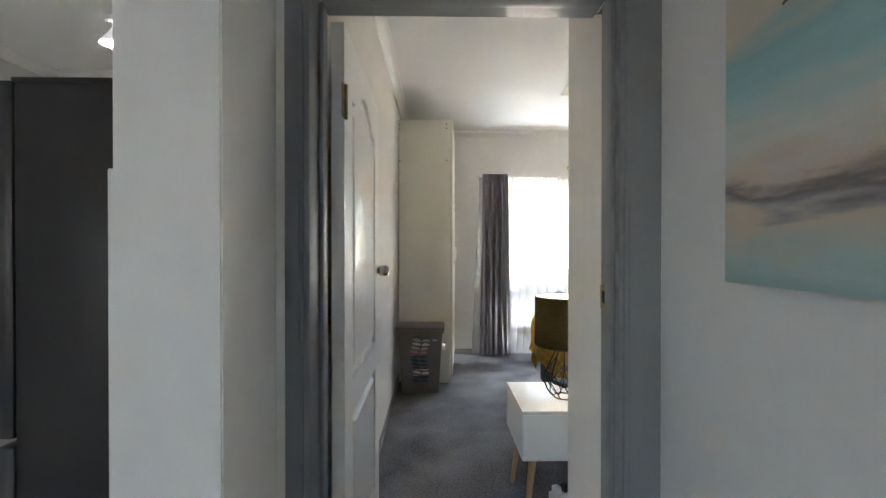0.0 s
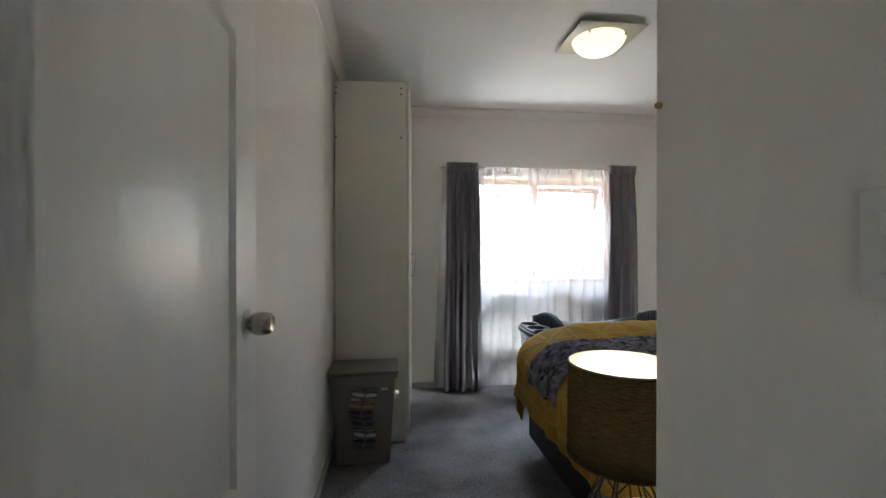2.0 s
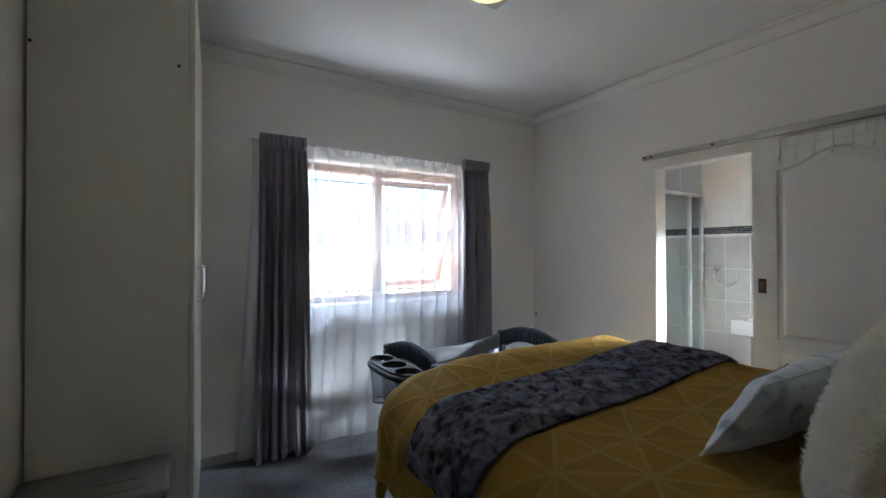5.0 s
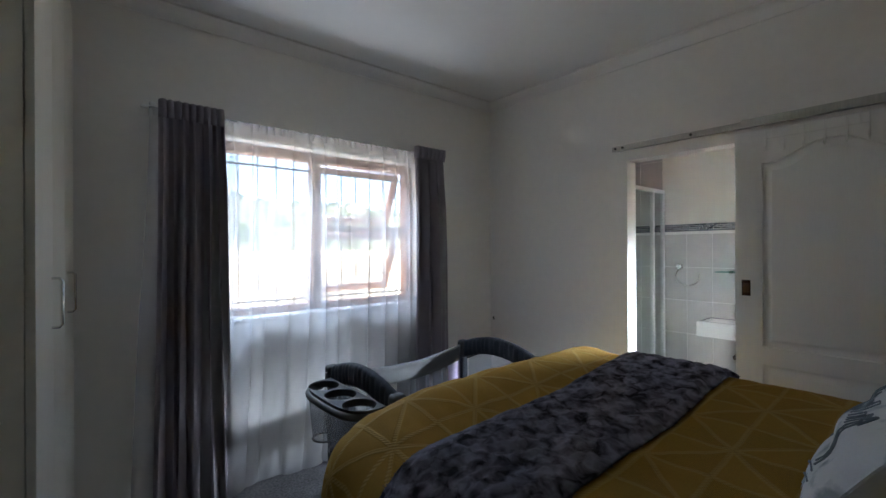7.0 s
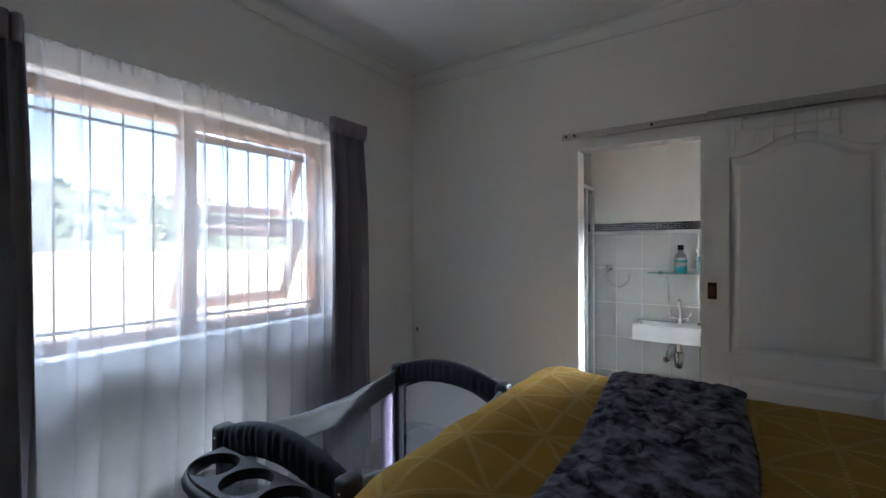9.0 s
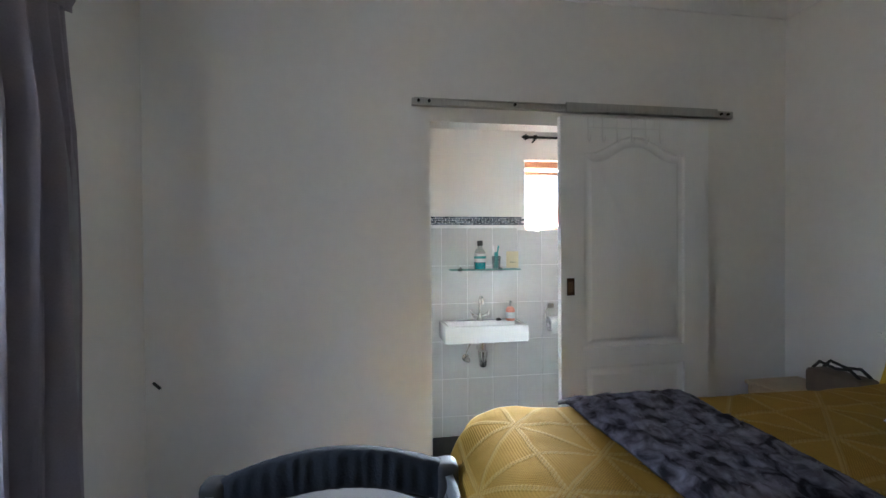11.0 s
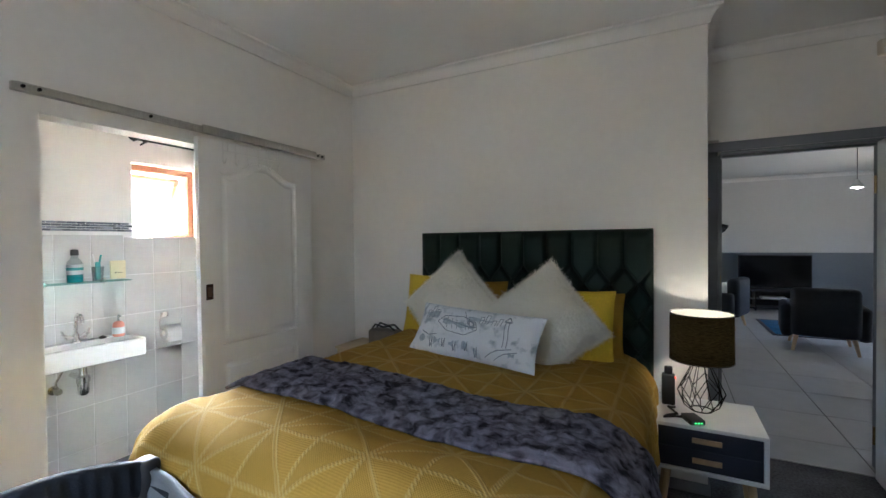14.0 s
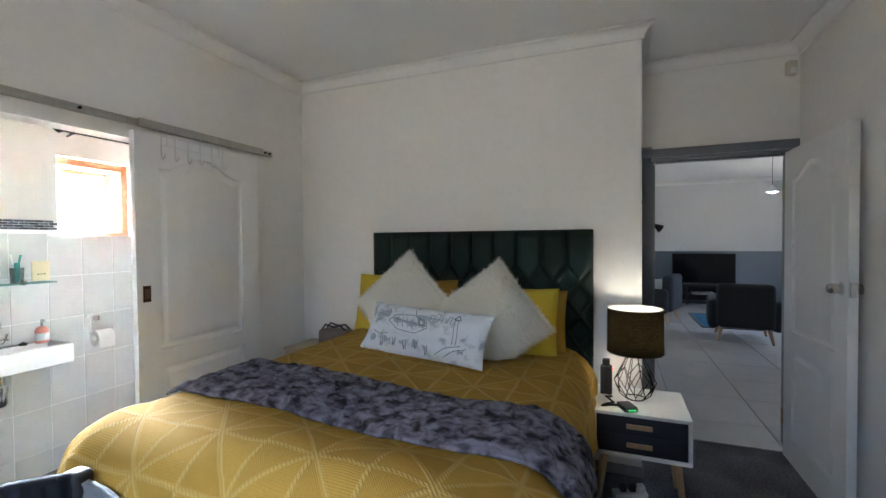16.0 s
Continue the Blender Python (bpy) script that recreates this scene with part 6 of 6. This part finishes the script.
def armchair(at, rz, label):
    a = thing("armchair", at, label, "armchair", "charcoal armchairs in the living room", rz=rz)
    part("seat", box(-0.3, 0.3, -0.34, 0.3, 0.2, 0.42, 0.05, segs=3), M_CHARCOAL, a)
    part("backrest", box(-0.33, 0.33, 0.22, 0.4, 0.2, 0.8, 0.06, segs=3), M_CHARCOAL, a)
    for sx in (-1, 1):
        part("armrest", box(*sorted((sx * 0.3, sx * 0.43)), -0.34, 0.34, 0.17, 0.58, 0.055, segs=3), M_CHARCOAL, a)
    for sx in (-1, 1):
        for y, dy in ((-0.26, -0.04), (0.28, 0.05)):
            part("leg", tube([(sx * 0.27, y, 0.2), (sx * 0.31, y + dy, 0)], [0.028, 0.017], 10), M_WOOD, a, "tapered pale wooden leg")
    return a


armchair((-0.93, -2.35, 0), -8, "charcoal upholstered armchair on wooden legs, facing the television")
armchair((0.12, -3.55, 0), 70, "charcoal upholstered armchair on wooden legs, turned sideways")
wc = thing("white_cushion", (0.08, -3.55, 0.43), "small white cushion on the armchair", "cushion")
part("cover", cushion(0.36, 0.34, 0.12), M_WHITE, wc, "", pose(0, 0, 0.12, 15, 0, 20))
rug = thing("rug", (-1.32, -3.72, -0.004), "blue patterned rug with a dark border", "rug")
part("pile", box(-0.75, 0.75, -0.67, 0.67, 0.004, 0.016, 0.004), M_RUG, rug)
part("border", run([(-0.78, -0.7), (0.78, -0.7), (0.78, 0.7), (-0.78, 0.7)], [(0, 0.003), (0.04, 0.003), (0.04, 0.018), (0, 0.018)], True), M_NAVY, rug)
fl = thing("floor_lamp", (0.2, -4.75, 0), "black metal floor lamp with a tilted cone head", "lamp")
part("base", turned([(0, 0), (0.14, 0), (0.14, 0.015), (0.02, 0.025), (0, 0.025)], 24), M_BLACKMETAL, fl)
part("stem", tube([(0, 0, 0.02), (0, 0, 1.3), (-0.08, 0.05, 1.6), (-0.2, 0.1, 1.68)], 0.012, 8), M_BLACKMETAL, fl)
part("head", turned([(0, 0.0), (0.03, 0.0), (0.04, 0.03), (0.085, 0.15), (0.08, 0.15), (0.03, 0.03), (0, 0.02)], 18), M_BLACKMETAL, fl, "black cone head", pose(-0.19, 0.1, 1.69, 0, -125, -20))

# ---- hillside beyond the garden ----
b = bmesh.new()
n1, n2 = 90, 24
def hill(u, v):
    x, y = -260 + 560 * u, 45 + 190 * v
    top = 26 + 9 * noise.noise((u * 4.0, 0.3, 0)) + 5 * noise.noise((u * 13, 1, 2)) - 16 * max(0, u - 0.55)
    return x, y, -0.5 + top * (v * v * (3 - 2 * v)) + 1.2 * noise.noise((u * 40, v * 12, 4)) * v
structure("hillside", sheet(n1, n2, hill), M_HILL, "scrub-covered hillside beyond the garden wall", "hill")
rnd = random.Random(12)
leaves = bmesh.new()
for k in range(420):
    u, v = rnd.random(), rnd.uniform(0.15, 1.0)
    c = Vector(hill(u, v))
    r = rnd.uniform(1.2, 3.4)
    for q in range(26):
        d = Vector((rnd.gauss(0, 1), rnd.gauss(0, 1), abs(rnd.gauss(0, 0.9)))).normalized() * r * rnd.uniform(0.45, 1.0)
        p = c + d * Vector((1, 1, 1)).x
        s1 = Vector((rnd.gauss(0, 1), rnd.gauss(0, 1), rnd.gauss(0, 1))).normalized() * r * 0.3
        s2 = s1.orthogonal().normalized() * r * 0.28
        f = [leaves.verts.new(p + s1), leaves.verts.new(p + s2), leaves.verts.new(p - s1), leaves.verts.new(p - s2)]
        leaves.faces.new(f)
tagged(part("far_woods", leaves, M_LEAF, smooth=False), "far green trees and bushes over the hillside", "trees", "", "stuff")
for k in range(5):
    u, v = 0.44 + 0.06 * k + rnd.uniform(-0.015, 0.015), rnd.uniform(0.45, 0.8)
    c = hill(u, v)
    ho = thing("far_house", (c[0], c[1], c[2] - 0.5), "small pale house with a brown roof on the hillside", "house", "houses on the hillside", rz=rnd.uniform(-20, 20))
    ho.scale = (0.6, 0.6, 0.6)
    part("wall", box(-5, 5, -3.5, 3.5, 0, 4), M_HOUSEWALL, ho)
    rb = bmesh.new()
    vs = [rb.verts.new(q) for q in ((-5.4, -4, 4), (5.4, -4, 4), (5.4, 4, 4), (-5.4, 4, 4), (-5.4, 0, 6.2), (5.4, 0, 6.2))]
    for q in ((0, 1, 5, 4), (2, 3, 4, 5), (0, 4, 3), (1, 2, 5), (3, 2, 1, 0)):
        rb.faces.new([vs[i] for i in q])
    part("roof", rb, M_ROOF, ho, smooth=False)
    for x in (-3, 0.5, 3):
        part("window", box(x - 0.7, x + 0.7, -3.56, -3.505, 1.3, 2.6), M_SCREEN, ho)

# ---- tiles ----
bath_east = bpy.data.objects["wall_bath_east"]
TW, TH = 0.187, 0.27
tile_bm = box(-0.005, 0.0, 0.0022, TW - 0.0022, 0.0022, TH - 0.0022, 0.0012, segs=1)
tile_me = finish("tile", tile_bm, M_TILE)
part("grout_bed", box(BX1 - 0.0025, BX1, BYS, VY0, 0, 1.51), M_GROUT, bath_east)
part("grout_bed", box(BX1 - 0.0025, BX1, VY0, VY1, 0, VZ0), M_GROUT, bath_east)
part("grout_bed", box(BX1 - 0.0025, BX1, VY1, BYN, 0, 1.51), M_GROUT, bath_east)
y = 3.25 - 5 * TW
while y < BYN - TW:
    rows = [1.22 - 5 * TH + k * TH for k in range(6)]
    if y > 4.0:
        rows += [1.575 + k * TH for k in range(4)]
    for z in rows:
        top = 1.51 if z < 1.5 else 2.55
        if y < VY1 and y + TW > VY0 and z + TH > VZ0:
            h = VZ0 - z
            if h < 0.02:
                continue
        else:
            h = min(TH, top - z)
        lo = max(0.0, -z)
        t = new("tile", tile_me)
        t.parent = bath_east
        t.location = (BX1 - 0.0005, y, z + lo)
        t.scale = (1, 1, (h - lo) / TH)
    y += TW
mos = thing("mosaic_border", (BX1 - 0.001, 0, 0), "blue-grey and black glass mosaic border strip", "tile border", kind="structure")
part("bedding", box(-0.004, 0, VY1 + 0.001, BYN, 1.511, 1.572), M_GROUT, mos)
chip = finish("chip", box(-0.004, 0.0, 0.001, 0.047, 0.001, 0.0138, 0.0006, segs=1), M_MOSAIC)
for r in range(4):
    y = VY1 + 0.002 + (0.024 if r % 2 else 0)
    while y < 4.6:
        c = new("chip", chip)
        c.parent = mos
        c.location = (-0.003, y, 1.5115 + r * 0.0151)
        y += 0.049
fl_living = bpy.data.objects["floor_living"]
FT = 0.6
ftile = finish("floor_tile", box(0.003, FT - 0.003, 0.003, FT - 0.003, -0.01, 0.0, 0.002, segs=1), M_FLOORTILE)
for i in range(7):
    for j in range(13):
        x, y = -3.3 + i * FT, 0.97 - j * FT
        wide, deep = (XP - x) / FT if x + FT > XP else 1.0, (1.38 - y) / FT if j == 0 else 1.0
        t = new("floor_tile", ftile)
        t.parent = fl_living
        t.location, t.scale = (x, y, 0), (wide, deep, 1)
